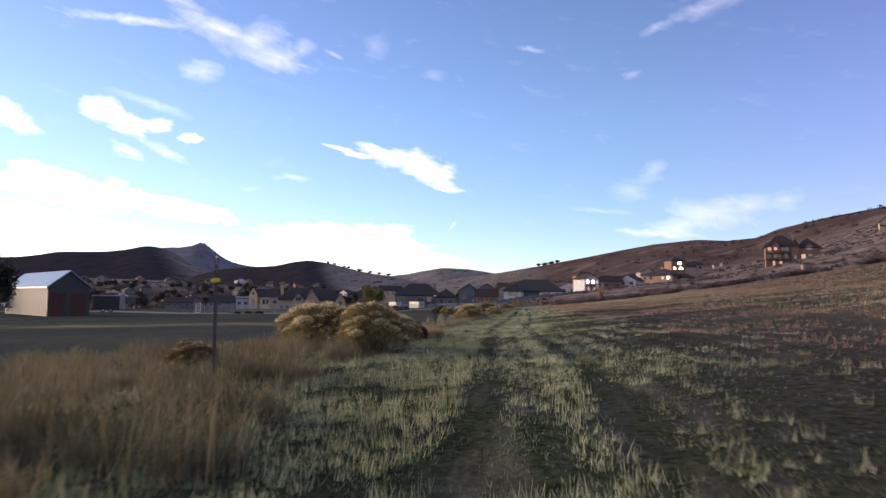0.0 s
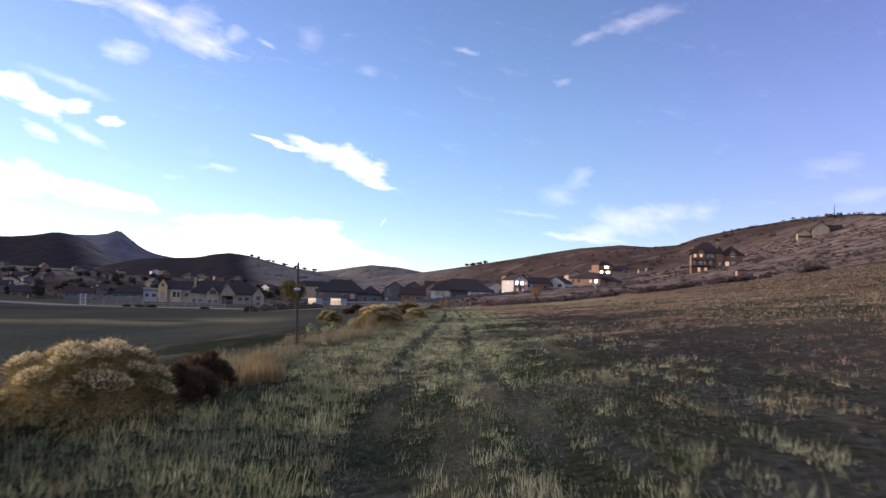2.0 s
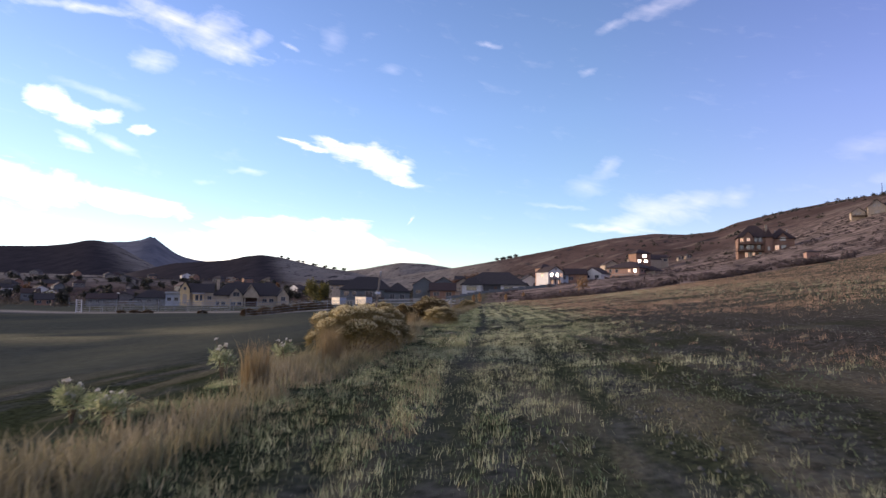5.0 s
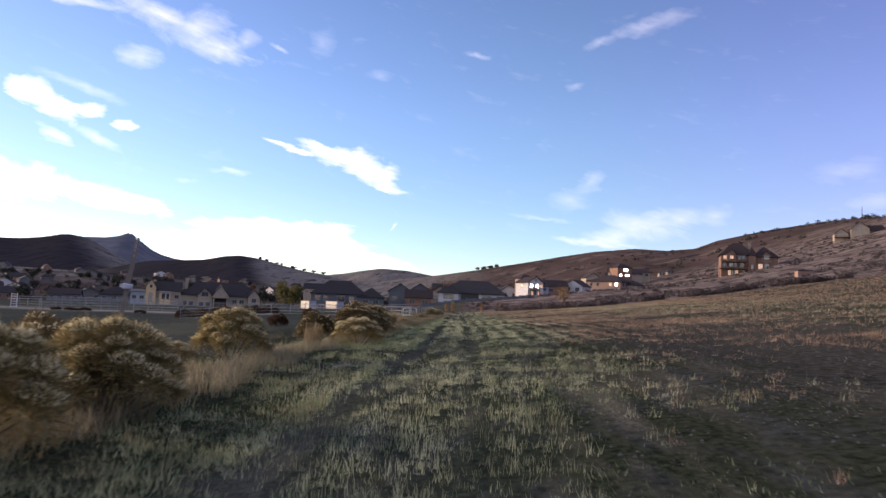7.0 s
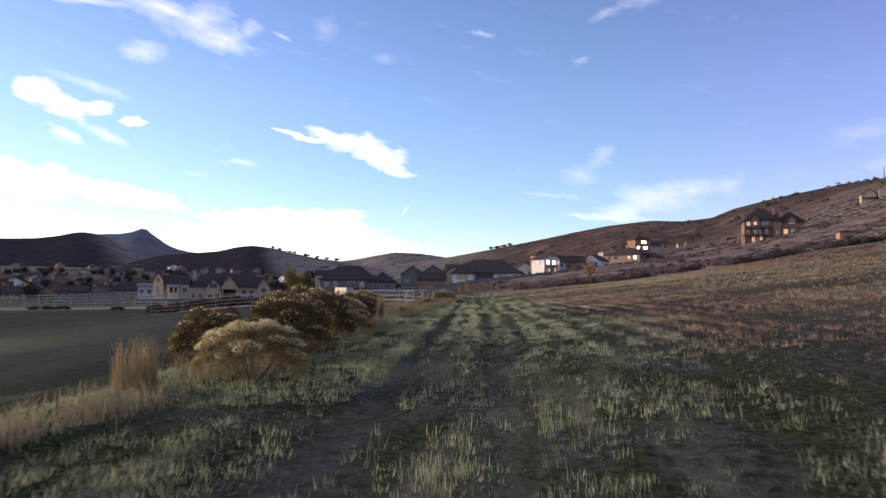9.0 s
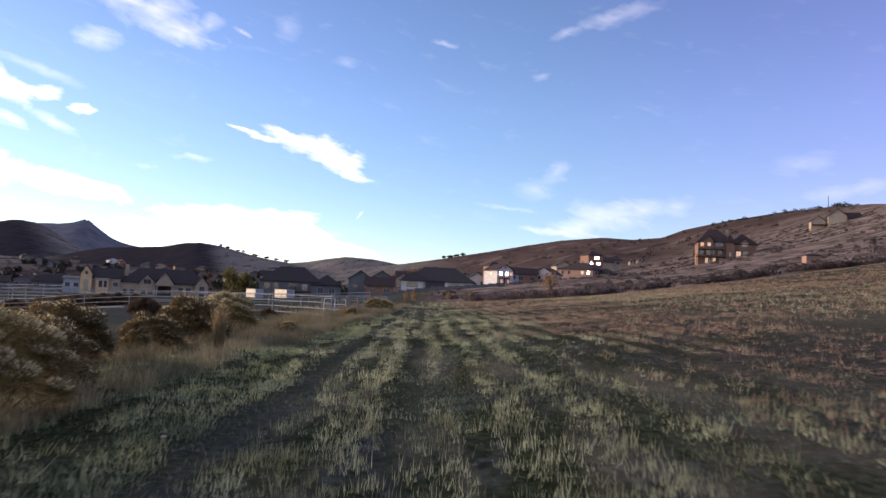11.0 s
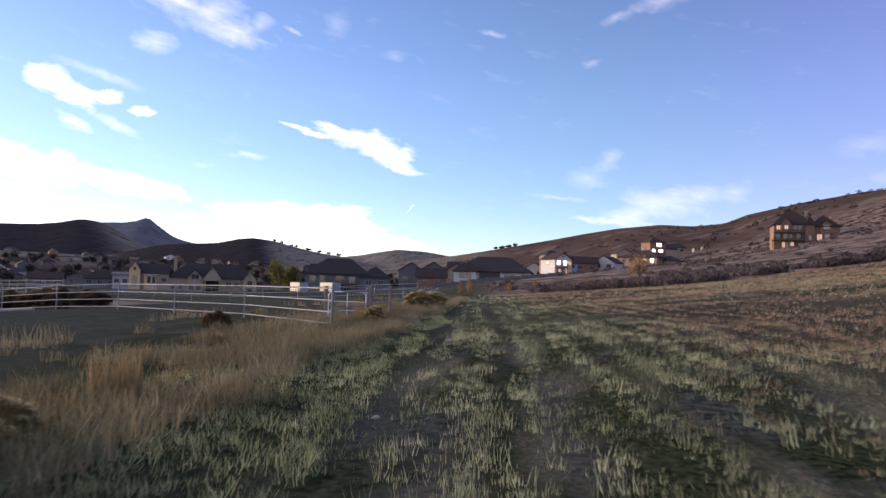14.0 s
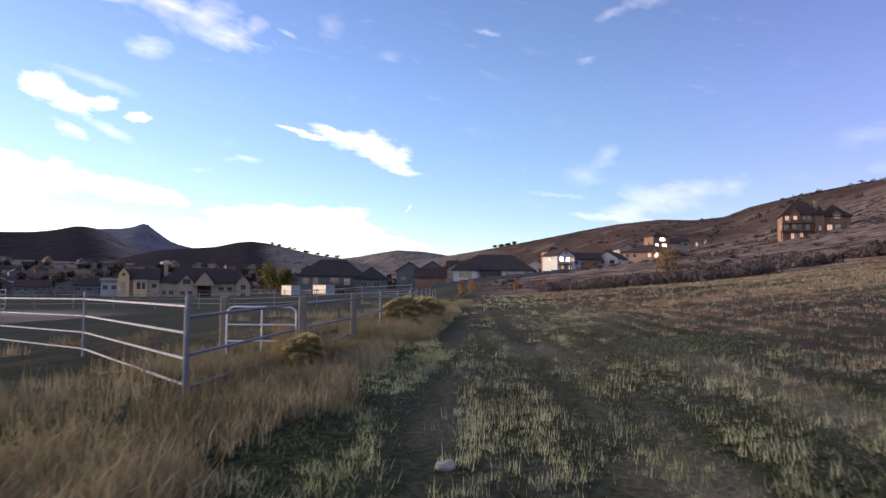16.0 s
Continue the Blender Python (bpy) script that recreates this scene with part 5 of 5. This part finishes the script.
swath = np.exp(-((x - path_x(y) + 1.45) / 0.28) ** 2) * smooth(16, 19, y) * (1 - smooth(31, 35, y))
keep = (green_side(x, y) > 0.35) & ((x > -2.15) | (y < 17) | (y > 27)) & (swath < rng.uniform(0.1, 1.3, len(x))) & (side > -0.45 + 0.5 * bare + 0.2 * rng.uniform(-1, 1, len(x)))
x, y = x[keep], y[keep]
mixed = rng.uniform(0, 1, len(x)) < 0.45 * (1 - smooth(38, 46, y))
tall = ~mixed & (y < 15)
low = ~mixed & ~tall
stuff("dry_verge_grass", [tufts(x[mixed], y[mixed], 14, 0.08, 0.02, 0.12, 0.0065, 0.9, rng)], M_VERGEDRY, "low olive and straw grass along the first stretch of verge", "grass")
stuff("verge_grass", [tufts(x[tall], y[tall], 14, 0.07, 0.04, 0.17, 0.006, 0.5, rng), tufts(x[low], y[low], 16, 0.075, 0.02, 0.11, 0.0065, 0.9, rng)], M_VERGE, "low lumpy grey-green grass along the verge", "grass")

# tall dry grass on the bank at the fence line
parts = []
x, y = scatter(rng, 6500, -3.4, -1.7, 16, 108)
keep = np.exp(-((x + 2.2) / 0.38) ** 2) + 0.6 * vnoise(x / 0.7, y / 1.2, 41) + 0.4 * vnoise(x / 3, y / 4, 42) > 0.45 + 0.12 * smooth(46, 50, y) + 0.25 * smooth(56, 60, y) * (1 - smooth(82, 86, y)) + 0.4 * np.exp(-((y - 22.6) / 0.7) ** 2) + 0.35 * (1 - smooth(16.5, 19, y)) - 0.3 * np.exp(-((y - 40) / 2.5) ** 2)
parts.append(tufts(x[keep], y[keep], 26, 0.17, 0.06, 0.27, 0.008, 0.85, rng, True))
x, y = scatter(rng, 5000, -11, -3.2, 40, 110)
keep = vnoise(x / 1.6, y / 1.6, 43) > 0.30 + 0.12 * (-x - 4) + 0.5 * (1 - smooth(60, 64, y))
parts.append(tufts(x[keep], y[keep], 26, 0.17, 0.10, 0.34, 0.012, 0.5, rng))
x, y = scatter(rng, 5600, -5.5, -1.7, 56, 84)
keep = np.exp(-((x + 3.0) / 1.2) ** 2) + 0.8 * vnoise(x / 0.9, y / 1.4, 53) > 0.66
late = [tufts(x[keep], y[keep], 24, 0.20, 0.05, 0.25, 0.008, 1.0, rng, True)]
stuff("brown_grass", late, M_BROWNGRASS, "tall brown and tan grass before the pipe fence", "grass")
stuff("tall_dry_grass", parts, M_TALL, "tall straw-coloured grass on the bank by the fence line", "grass")

# tan and olive brush on the first stretch of the bank, brown weeds further on
parts = []
x, y = scatter(rng, 900, -10, -0.5, -8, 16)
edge = -0.9 - 0.09 * np.clip(y, 0, 16) + 0.5 * vnoise(y / 1.7, y * 0, 48)
keep = (x < edge) & (smooth(-10, -5, x) + smooth(17, 12, y) - 1 + 1.0 * vnoise(x / 1.1, y / 1.1, 44) > 0.45 + 0.25 * rng.uniform(-1, 1, len(x)))
x, y = x[keep], y[keep]
big = rng.uniform(0, 1, len(x)) < 0.35
parts.append(tufts(x[big], y[big], 170, 0.32, 0.12, 0.54, 0.009, 0.85, rng, True))
parts.append(tufts(x[~big], y[~big], 80, 0.24, 0.08, 0.42, 0.009, 0.8, rng, True))
x, y = scatter(rng, 1500, -12, -0.4, -8, 18)
edge = -0.7 - 0.09 * np.clip(y, 0, 16)
keep = (x < edge) & (smooth(-12, -6, x) + smooth(18, 14, y) - 1 + 0.6 * vnoise(x / 1.6, y / 1.6, 45) > 0.2)
parts.append(tufts(x[keep], y[keep], 30, 0.17, 0.08, 0.28, 0.009, 0.7, rng, True))
x, y = scatter(rng, 2600, -8, -2.5, 46, 100)
keep = vnoise(x / 0.9, y / 1.4, 46) + 0.5 * vnoise(x / 3, y / 5, 47) > 0.1 + 0.12 * (-x - 3)
parts.append(tufts(x[keep], y[keep], 26, 0.17, 0.08, 0.29, 0.008, 0.8, rng, True))
stuff("bank_brush", parts, M_BANK, "brown and olive brushy weeds on the bank", "brush")


def lobes(n, rx, rz, z0, r):
    """Centres and radii of the rounded clumps that make up a bush."""
    a = np.arange(n) * 2.399 + r.uniform(-0.4, 0.4, n)
    u = (np.arange(n) + 0.5) / n
    el = np.arcsin(np.clip(u * 0.98, 0, 1))
    k = r.uniform(0.62, 0.86, n)
    c = np.stack([rx * k * np.cos(el) * np.cos(a), rx * k * np.cos(el) * np.sin(a), z0 + rz * k * np.sin(el)], 1)
    return c, r.uniform(0.20, 0.33, n) * rx


def lobe_leaves(c, rad, per, lo, hi, wid, r, tips=False):
    """Slips that point outwards from each clump; tips: only on its outer, upper side."""
    k = np.repeat(np.arange(len(c)), per)
    n = len(k)
    d = r.normal(0, 1, (n, 3))
    d /= np.linalg.norm(d, axis=1)[:, None]
    lean = c[k] * [0.6, 0.6, 0.4] + [0, 0, 0.6] if tips else c[k] * [1, 1, 0.6] + [0, 0, 0.25]
    lean /= np.linalg.norm(lean, axis=1)[:, None]
    d += lean * (1.25 if tips else 0.45)
    d[:, 2] = d[:, 2] * 0.9 + 0.25
    d /= np.linalg.norm(d, axis=1)[:, None]
    t = r.uniform(0.86, 1.04, n) if tips else r.uniform(0.15, 0.95, n) ** 0.6
    p = c[k] + d * (rad[k] * t)[:, None]
    p[:, 2] = np.maximum(p[:, 2], 0.01)
    b = r.normal(0, 1, (n, 3))
    sd = np.cross(d, b)
    sd /= np.linalg.norm(sd, axis=1)[:, None]
    sd *= (wid * r.uniform(0.6, 1.4, n) / 2)[:, None]
    tip = p + (d + r.normal(0, 0.22, (n, 3))) * r.uniform(lo, hi, n)[:, None]
    return np.stack([p - sd, p + sd, tip], 1).reshape(-1, 3), np.arange(3 * n).reshape(-1, 3)


def bush(label, rx, rz, z0, flowers, seed, leaf_mat, flower_mat, leaves=470):
    r = np.random.default_rng(seed)
    b = thing("bush", label, "bush")
    c, rad = lobes(24, rx, rz, z0, r)
    st = bmesh.new()
    for q in c[::2]:
        rod(st, (q[0] * 0.08, q[1] * 0.08, -0.05), tuple(q * 0.92), 0.018 * rx, 0.008 * rx, 5)
    part("stem", st, M_STEM, b)
    mesh_part("foliage", raw_mesh("foliage", *lobe_leaves(c, rad, leaves, 0.03, 0.085, 0.015, r)), leaf_mat, b)
    if flowers:
        mesh_part("bloom", raw_mesh("bloom", *lobe_leaves(c, rad, flowers, 0.010, 0.030, 0.016, r, True)), flower_mat, b, "faded yellow flower heads")
    return b


BUSH_KINDS = [
    bush("rabbitbrush with faded yellow flower heads on the bank", 0.62, 0.66, 0.22, 300, 1, M_BUSHLEAF, M_BUSHFLOWER),
    bush("rounded rabbitbrush with pale yellow tops in dry grass", 0.74, 0.60, 0.20, 360, 2, M_BUSHLEAF, M_BUSHFLOWER),
    bush("brown rabbitbrush with few remaining flowers by the fence line", 0.64, 0.70, 0.15, 60, 3, M_BUSHBROWN, M_BUSHFLOWER),
    bush("rust-brown dried weed clump in tall grass", 0.50, 0.50, 0.10, 0, 4, M_RUST, M_RUST),
]
# kind, x, y, size, turn
FIRST_BANK = [(0, -1.7, 9.5, 1.15, 0), (1, -3.1, 10.9, 1.25, 40), (2, -2.5, 10.2, 1.0, 150), (1, -1.95, 13.2, 0.85, 90), (3, -1.72, 14.4, 0.66, 0), (3, -1.9, 15.4, 0.7, 70), (3, -2.8, 12.4, 0.9, 10), (2, -3.6, 6.4, 0.6, 60)]
SECOND_BANK = [(1, -2.3, 33.4, 1.08, 75), (0, -2.1, 35.0, 0.95, 10), (2, -2.75, 35.3, 0.95, 30), (0, -3.1, 40.6, 1.0, 20), (1, -3.5, 39.2, 0.55, 220), (1, -1.75, 45.0, 0.8, 60), (2, -2.4, 48.2, 1.12, 10), (2, -3.3, 47.6, 0.95, 100)]
THIRD_BANK = [(2, -2.6, 50.6, 1.25, 70), (0, -2.4, 52.2, 0.95, 0), (2, -2.9, 53.4, 0.9, 33), (2, -3.4, 55.0, 1.0, 160), (2, -3.5, 57.6, 0.75, 40), (2, -3.75, 60.0, 1.08, 90), (0, -3.9, 62.5, 1.08, 200), (0, -2.6, 62.9, 0.38, 0)]
LOT_WEEDS = [(3, -50, 113, 1.5, 0), (3, -47.6, 112, 1.6, 60), (3, -52.5, 114, 1.4, 130), (3, -35, 101, 1.3, 40), (3, -4.9, 62.6, 1.0, 30), (3, -9.0, 70.0, 1.1, 0), (3, -5.7, 73.2, 0.6, 50), (3, -8.0, 60.0, 1.0, 120), (3, -16.4, 86.2, 1.6, 300), (3, -17.6, 86.4, 1.8, 0), (3, -19.0, 86.9, 2.0, 80), (3, -20.8, 87.0, 2.1, 160), (3, -22.6, 87.4, 1.9, 250), (3, -24.4, 87.8, 1.7, 20)]
FENCE_BUSHES = [(0, -2.85, 75.4, 0.5, 110), (0, -2.8, 84.2, 0.85, 60), (1, -2.5, 86.4, 0.85, 190), (2, -2.8, 88.8, 0.8, 0), (3, -2.3, 82.6, 0.4, 0)]
SPOTS = FIRST_BANK + SECOND_BANK + THIRD_BANK + LOT_WEEDS + FENCE_BUSHES
tall_bush = bush("small rabbitbrush with a rounded crown on bare stems", 0.25, 0.25, 0.50, 420, 9, M_BUSHLEAF, M_BUSHFLOWER, 160)
tall_bush.matrix_world = at_ground(-2.08, 23.1, 0, 0.03)
used = set()
for k, x, y, s, turn in SPOTS:
    tall = s * (0.5 if x < -30 else 0.8 if x < -12 else 1)
    m = pose(x, y, gz(x, y) - 0.03, 0, 0, turn) @ Matrix.Diagonal((s, s, tall, 1))
    if k not in used:
        used.add(k)
        BUSH_KINDS[k].matrix_world = m
    else:
        c = copy_thing(BUSH_KINDS[k], pose(x, y, gz(x, y) - 0.03, 0, 0, turn))
        c.scale = (s, s, tall)


def grass_clump(x, y, h, rad, label="tall golden bunch grass on the verge"):
    w = thing("grass_clump", label, "grass", at_ground(x, y, 0))
    r = np.random.default_rng(int(abs(x) * 100 + y * 7) % 1000)
    n = 300
    a, q = r.uniform(0, 2 * math.pi, n), np.sqrt(r.uniform(0, 1, n)) * rad
    p = np.stack([np.cos(a) * q, np.sin(a) * q, np.full(n, -0.03)], 1)
    mesh_part("foliage", raw_mesh("foliage", *blade_arrays(p, h * r.uniform(0.35, 1.05, n), np.full(n, 0.008), r.uniform(0, 0.30, n), r, True)), M_GOLD, w)


def white_weed(x, y, h):
    w = thing("weed", "grey-leaved weed with small white flower heads", "weed", at_ground(x, y, 0), group="white weeds")
    r = np.random.default_rng(int(abs(x) * 100 + y * 7) % 1000)
    st, heads = bmesh.new(), []
    for k in range(9):
        a, t = r.uniform(0, 2 * math.pi), r.uniform(0.03, 0.13)
        e = (t * math.cos(a), t * math.sin(a), h * r.uniform(0.6, 1.0))
        rod(st, (0, 0, -0.03), e, 0.006, 0.003, 5)
        heads.append(e)
    part("stalk", st, M_STEM, w)
    c = np.array(heads)
    mesh_part("leaves", raw_mesh("leaves", *lobe_leaves(c * [1, 1, 0.6], np.full(9, 0.10), 60, 0.03, 0.08, 0.014, r)), M_VERGE, w)
    for e in c:
        mesh_part("bloom", raw_mesh("bloom", *lobe_leaves(e[None, :], np.full(1, 0.020), 18, 0.010, 0.022, 0.016, r)), M_WHITEFLOWER, w, "small white flower head")


for x, y, h, rad in ((-2.5, 57.7, 0.90, 0.08), (-2.35, 28.7, 0.62, 0.15), (-2.3, 31.6, 0.70, 0.18), (-2.6, 44.2, 0.6, 0.2), (-1.45, 16.3, 0.34, 0.22), (-1.75, 16.7, 0.33, 0.24), (-1.6, 15.9, 0.30, 0.2), (-2.1, 18.0, 0.30, 0.22), (-2.5, 33.0, 0.7, 0.22), (-3.3, 76.4, 0.62, 0.25), (-2.85, 75.9, 0.5, 0.26), (-3.05, 75.4, 0.45, 0.22), (-2.9, 64.6, 0.45, 0.2)):
    grass_clump(x, y, h, rad)
for x, y, h in ((-3.3, 30.1, 0.50), (-3.4, 27.2, 0.36), (-2.85, 26.8, 0.28), (-3.0, 31.6, 0.42)):
    white_weed(x, y, h)


def sapling(x, y, h):
    t = thing("sapling", "thin rust-leaved sapling at the far end of the field", "tree", at_ground(x, y, 0), group="saplings")
    r = np.random.default_rng(int(abs(x) * 37 + y) % 997)
    part("trunk", rodm((0, 0, -0.1), (0, 0, h * 0.8), 0.04, 0.015, 6), M_STEM, t)
    n = 220
    z = r.uniform(0.15, 1, n) * h
    rad = 0.22 * h * np.sin(np.clip(z / h, 0.05, 0.97) * math.pi) ** 0.7 * np.sqrt(r.uniform(0, 1, n))
    a = r.uniform(0, 2 * math.pi, n)
    p = np.stack([np.cos(a) * rad, np.sin(a) * rad, z], 1)
    mesh_part("crown", raw_mesh("crown", *blade_arrays(p, r.uniform(0.10, 0.25, n), np.full(n, 0.08), r.uniform(0, 1, n), r)), M_ORANGETREE, t)


for x, y, h in ((-2.6, 128, 1.6), (-3.6, 130, 1.4), (1.6, 138, 1.2), (4.6, 139, 1.3), (11, 141, 0.9)):
    sapling(x, y, h)


def tree(x, y, h, rad, leaf_mat, label, seed, n=1500, size=0.5, slim=1.0):
    t = thing("tree", label, "tree", at_ground(x, y, seed * 40 % 360, 0.1))
    r = np.random.default_rng(seed)
    tr = rodm((0, 0, -0.3), (0, 0, h * 0.55), h * 0.028, h * 0.012, 7)
    tips = []
    for k in range(9):
        a, z0 = r.uniform(0, 2 * math.pi), r.uniform(0.2, 0.5) * h
        e = (rad * 0.6 * math.cos(a), rad * 0.6 * math.sin(a), z0 + h * r.uniform(0.2, 0.4))
        rod(tr, (0, 0, z0), e, h * 0.010, h * 0.004, 5)
        tips.append(e)
    part("trunk", tr, M_STEM, t)
    cl = np.concatenate([np.array(tips), np.stack([r.normal(0, rad * 0.42, 14), r.normal(0, rad * 0.42, 14), r.uniform(0.35, 0.95, 14) * h], 1)])
    k = r.integers(0, len(cl), n)
    p = cl[k] + r.normal(0, 1, (n, 3)) * np.array([rad * 0.26, rad * 0.26, h * 0.09 * slim])
    d1, d2 = r.normal(0, size, (n, 3)), r.normal(0, size, (n, 3))
    co = np.stack([p, p + d1, p + d2], 1).reshape(-1, 3)
    mesh_part("crown", raw_mesh("crown", co, np.arange(3 * n).reshape(-1, 3)), leaf_mat, t)


TREES = [(-66, 262, 10, 2.6, M_YELLOWTREE, "yellow-green poplar behind the lot"), (-63, 266, 8, 2.2, M_YELLOWTREE, "yellow-green poplar behind the lot"),
         (-77.5, 87.5, 8.0, 1.8, M_JUNIPER, "dark conifer beside the barn"), (-107, 118, 10, 2.6, M_JUNIPER, "dark conifer beside the barn"), (-104, 112, 8, 2.4, M_JUNIPER, "dark conifer beside the barn"),
         (12.0, 117.8, 3.3, 0.75, M_ORANGETREE, "small orange-leaved tree at the field's edge"),
         (-10, 305, 9, 3.0, M_BROWNTREE, "bare brown tree among the houses"), (-18, 310, 8, 2.6, M_BROWNTREE, "bare brown tree among the houses"),
         (-48, 262, 6, 2.4, M_JUNIPER, "dark tree beside the grey house"),
         (-70, 286, 5, 1.6, M_JUNIPER, "dark rounded tree by the stone house")]
for k, (x, y, h, rad, m, lab) in enumerate(TREES):
    tree(x, y, h, rad, m, lab, k + 3, n=1500 if h > 4 else 420, size=0.32 if h > 4 else 0.11)
for k in range(150):
    az, d = radians(rng.uniform(-42, -6)), rng.uniform(370, 820)
    tree(1 + d * math.sin(az), d * math.cos(az), rng.uniform(3.5, 7.5), rng.uniform(1.8, 3.2), [M_JUNIPER, M_BROWNTREE if k < 10 else M_JUNIPER, M_JUNIPER, M_YELLOWTREE if k < 6 else M_JUNIPER][k % 4],
         ["dark evergreen among the village houses", "brown autumn tree in the village" if k < 10 else "dark evergreen among the village houses", "dark evergreen among the village houses", "yellowing tree in the village" if k < 6 else "dark evergreen among the village houses"][k % 4], 60 + k, n=260, size=0.8)


def shrubs(cx, cy, rmin, rmax, per, rng, flat=0.75):
    """Low ragged clumps of leaf slips round each centre."""
    n = len(cx)
    s = rng.uniform(rmin, rmax, n)
    k = np.repeat(np.arange(n), per)
    a, u, r = rng.uniform(0, 2 * math.pi, len(k)), rng.uniform(0, 1, len(k)), rng.uniform(0.5, 1.05, len(k))
    ce = np.sqrt(1 - u * u)
    z0 = height(cx, cy)
    p = np.stack([cx[k] + s[k] * r * ce * np.cos(a), cy[k] + s[k] * r * ce * np.sin(a), z0[k] + s[k] * flat * r * u], 1)
    d1, d2 = rng.normal(0, 0.20, (len(k), 3)) * s[k][:, None], rng.normal(0, 0.20, (len(k), 3)) * s[k][:, None]
    d1[:, 2] = np.abs(d1[:, 2]) + 0.1 * s[k]
    return np.stack([p, p + d1, p + d2], 1).reshape(-1, 3), np.arange(3 * len(k)).reshape(-1, 3)


# brush on the slope past the field
x, y = scatter(rng, 5200, -2, 190, 118, 400)
keep = (y > field_edge(x) + 2) & (vnoise(x / 11, y / 16, 51) + 0.6 * vnoise(x / 4, y / 5, 52) > 0.16)
near = (np.abs(y - field_edge(x) - 22 - 0.2 * x) < 14) | (rng.uniform(0, 1, len(x)) < 0.75)
keep &= near
xe = rng.uniform(4, 62, 900)
off = rng.uniform(0, 1, 900) ** 1.3 * 13
ye = field_edge(xe) + 0.8 + off
thick = vnoise(xe / 4, ye / 3, 54) + 1.1 * np.exp(-off / 4) * (1 - smooth(17, 22, xe)) > 0.22
stuff("sage_brush", [shrubs(x[keep], y[keep], 0.35, 1.0, 46, rng), shrubs(xe[thick], ye[thick], 0.40, 0.85, 80, rng, 0.9)], M_SAGE, "grey-brown sage brush covering the slope past the field", "brush")

# scrub between the village houses
az, d = np.radians(rng.uniform(-44, -5, 1500)), rng.uniform(345, 900, 1500)
x, y = 1 + d * np.sin(az), d * np.cos(az)
keep = vnoise(x / 60, y / 60, 62) > -0.35
stuff("village_scrub", [shrubs(x[keep], y[keep], 0.9, 2.6, 34, rng, 0.9)], M_SCRUB, "dim brown scrub and hedges between the village houses", "scrub")

# junipers over the hills
az, d = np.radians(rng.uniform(-3, 44, 900)), rng.uniform(400, 1000, 900)
x, y = 1 + d * np.sin(az), d * np.cos(az)
keep = vnoise(x / 90, y / 90, 61) > -0.1
stuff("juniper_scrub", [shrubs(x[keep], y[keep], 0.8, 2.8, 50, rng, 1.0)], M_JUNIPER, "dark junipers dotted over the brown hillsides", "trees")

# a row of trees on the saddle and on the low hill
for k in range(6):
    a = radians(-0.1 + 0.28 * k + (0.12 if k % 2 else 0))
    d = np.interp(math.degrees(a), [-4, 4], [1690, 1290])
    tree(1 + d * math.sin(a), d * math.cos(a), rng.uniform(3, 5), rng.uniform(2.4, 3.6), M_JUNIPER, "dark tree on the skyline of the hill", 120 + k, n=400, size=1.1)
for k in range(11):
    a = radians(-17.4 + 0.5 * k + rng.uniform(-0.35, 0.35))
    tree(1 + 1490 * math.sin(a), 1490 * math.cos(a), rng.uniform(2, 4.5), rng.uniform(2.0, 4.5), M_JUNIPER, "dark tree on the skyline of the hill", 140 + k, n=200, size=1.0)
mast = thing("mast", "thin lattice mast on the hill's crest", "mast", at_ground(341, 653, 0, 1))
part("pole", rodm((0, 0, 0), (0, 0, 12), 0.4, 0.2, 6), M_DARKMETAL, mast)

# loose stones on the field
for k in range(14):
    x, y = rng.uniform(-1.5, 5), rng.uniform(1, 86)
    s = rng.uniform(0.012, 0.03)
    if k < 4:
        x, y, s = ((-0.76, 71.0, 0.046), (-1.72, 19.9, 0.040), (-1.45, 20.8, 0.036), (-1.62, 20.95, 0.022))[k]
    st = bmesh.new()
    bmesh.ops.create_icosphere(st, subdivisions=2, radius=1)
    for v in st.verts:
        v.co *= 1 + 0.25 * noise.noise(v.co * 1.7 + Vector((k, 0, 0)))
    bmesh.ops.transform(st, matrix=Matrix.Diagonal((s * 1.3, s, s * 0.75, 1)), verts=st.verts)
    me = bpy.data.meshes.new("stone")
    st.to_mesh(me)
    st.free()
    me.materials.append(M_ROCK)
    ob = tagged(new("stone", me), "small pale stone lying in the stubble", "stone", group="stones")
    ob.location = (x, y, gz(x, y) + s * 0.3)


# pale log at the edge of the lot, dead stick on the verge
log = thing("log", "pale weathered log lying at the edge of the lot", "log")
lm = bmesh.new()
for k in range(5):
    xa, xb = -14.2 - 0.95 * k, -14.2 - 0.95 * (k + 1)
    rod(lm, (xa, 79.6 + 0.12 * math.sin(k), gz(xa, 79.6) + 0.05), (xb, 79.6 + 0.12 * math.sin(k + 1), gz(xb, 79.6) + 0.05), 0.06 - 0.006 * k, 0.06 - 0.006 * (k + 1), 9)
part("trunk", lm, M_DEADWOOD, log)
for xs, ys, ln, turn in ((-1.05, 39.9, 0.36, 25), (-4.7, 74.6, 0.5, 10), (-1.35, 19.2, 0.5, 50)):
    sk = thing("stick", "bleached dead stick lying on the verge", "stick", at_ground(xs, ys, turn), group="sticks")
    bm = rodm((-ln / 2, 0, 0.02), (0, 0.03, 0.05), 0.010, 0.009, 6)
    rod(bm, (0, 0.03, 0.05), (ln / 2, 0, 0.03), 0.009, 0.004, 6)
    rod(bm, (0.02, 0.03, 0.05), (ln * 0.3, 0.10, 0.07), 0.006, 0.003, 5)
    part("branch", bm, M_DEADWOOD, sk)
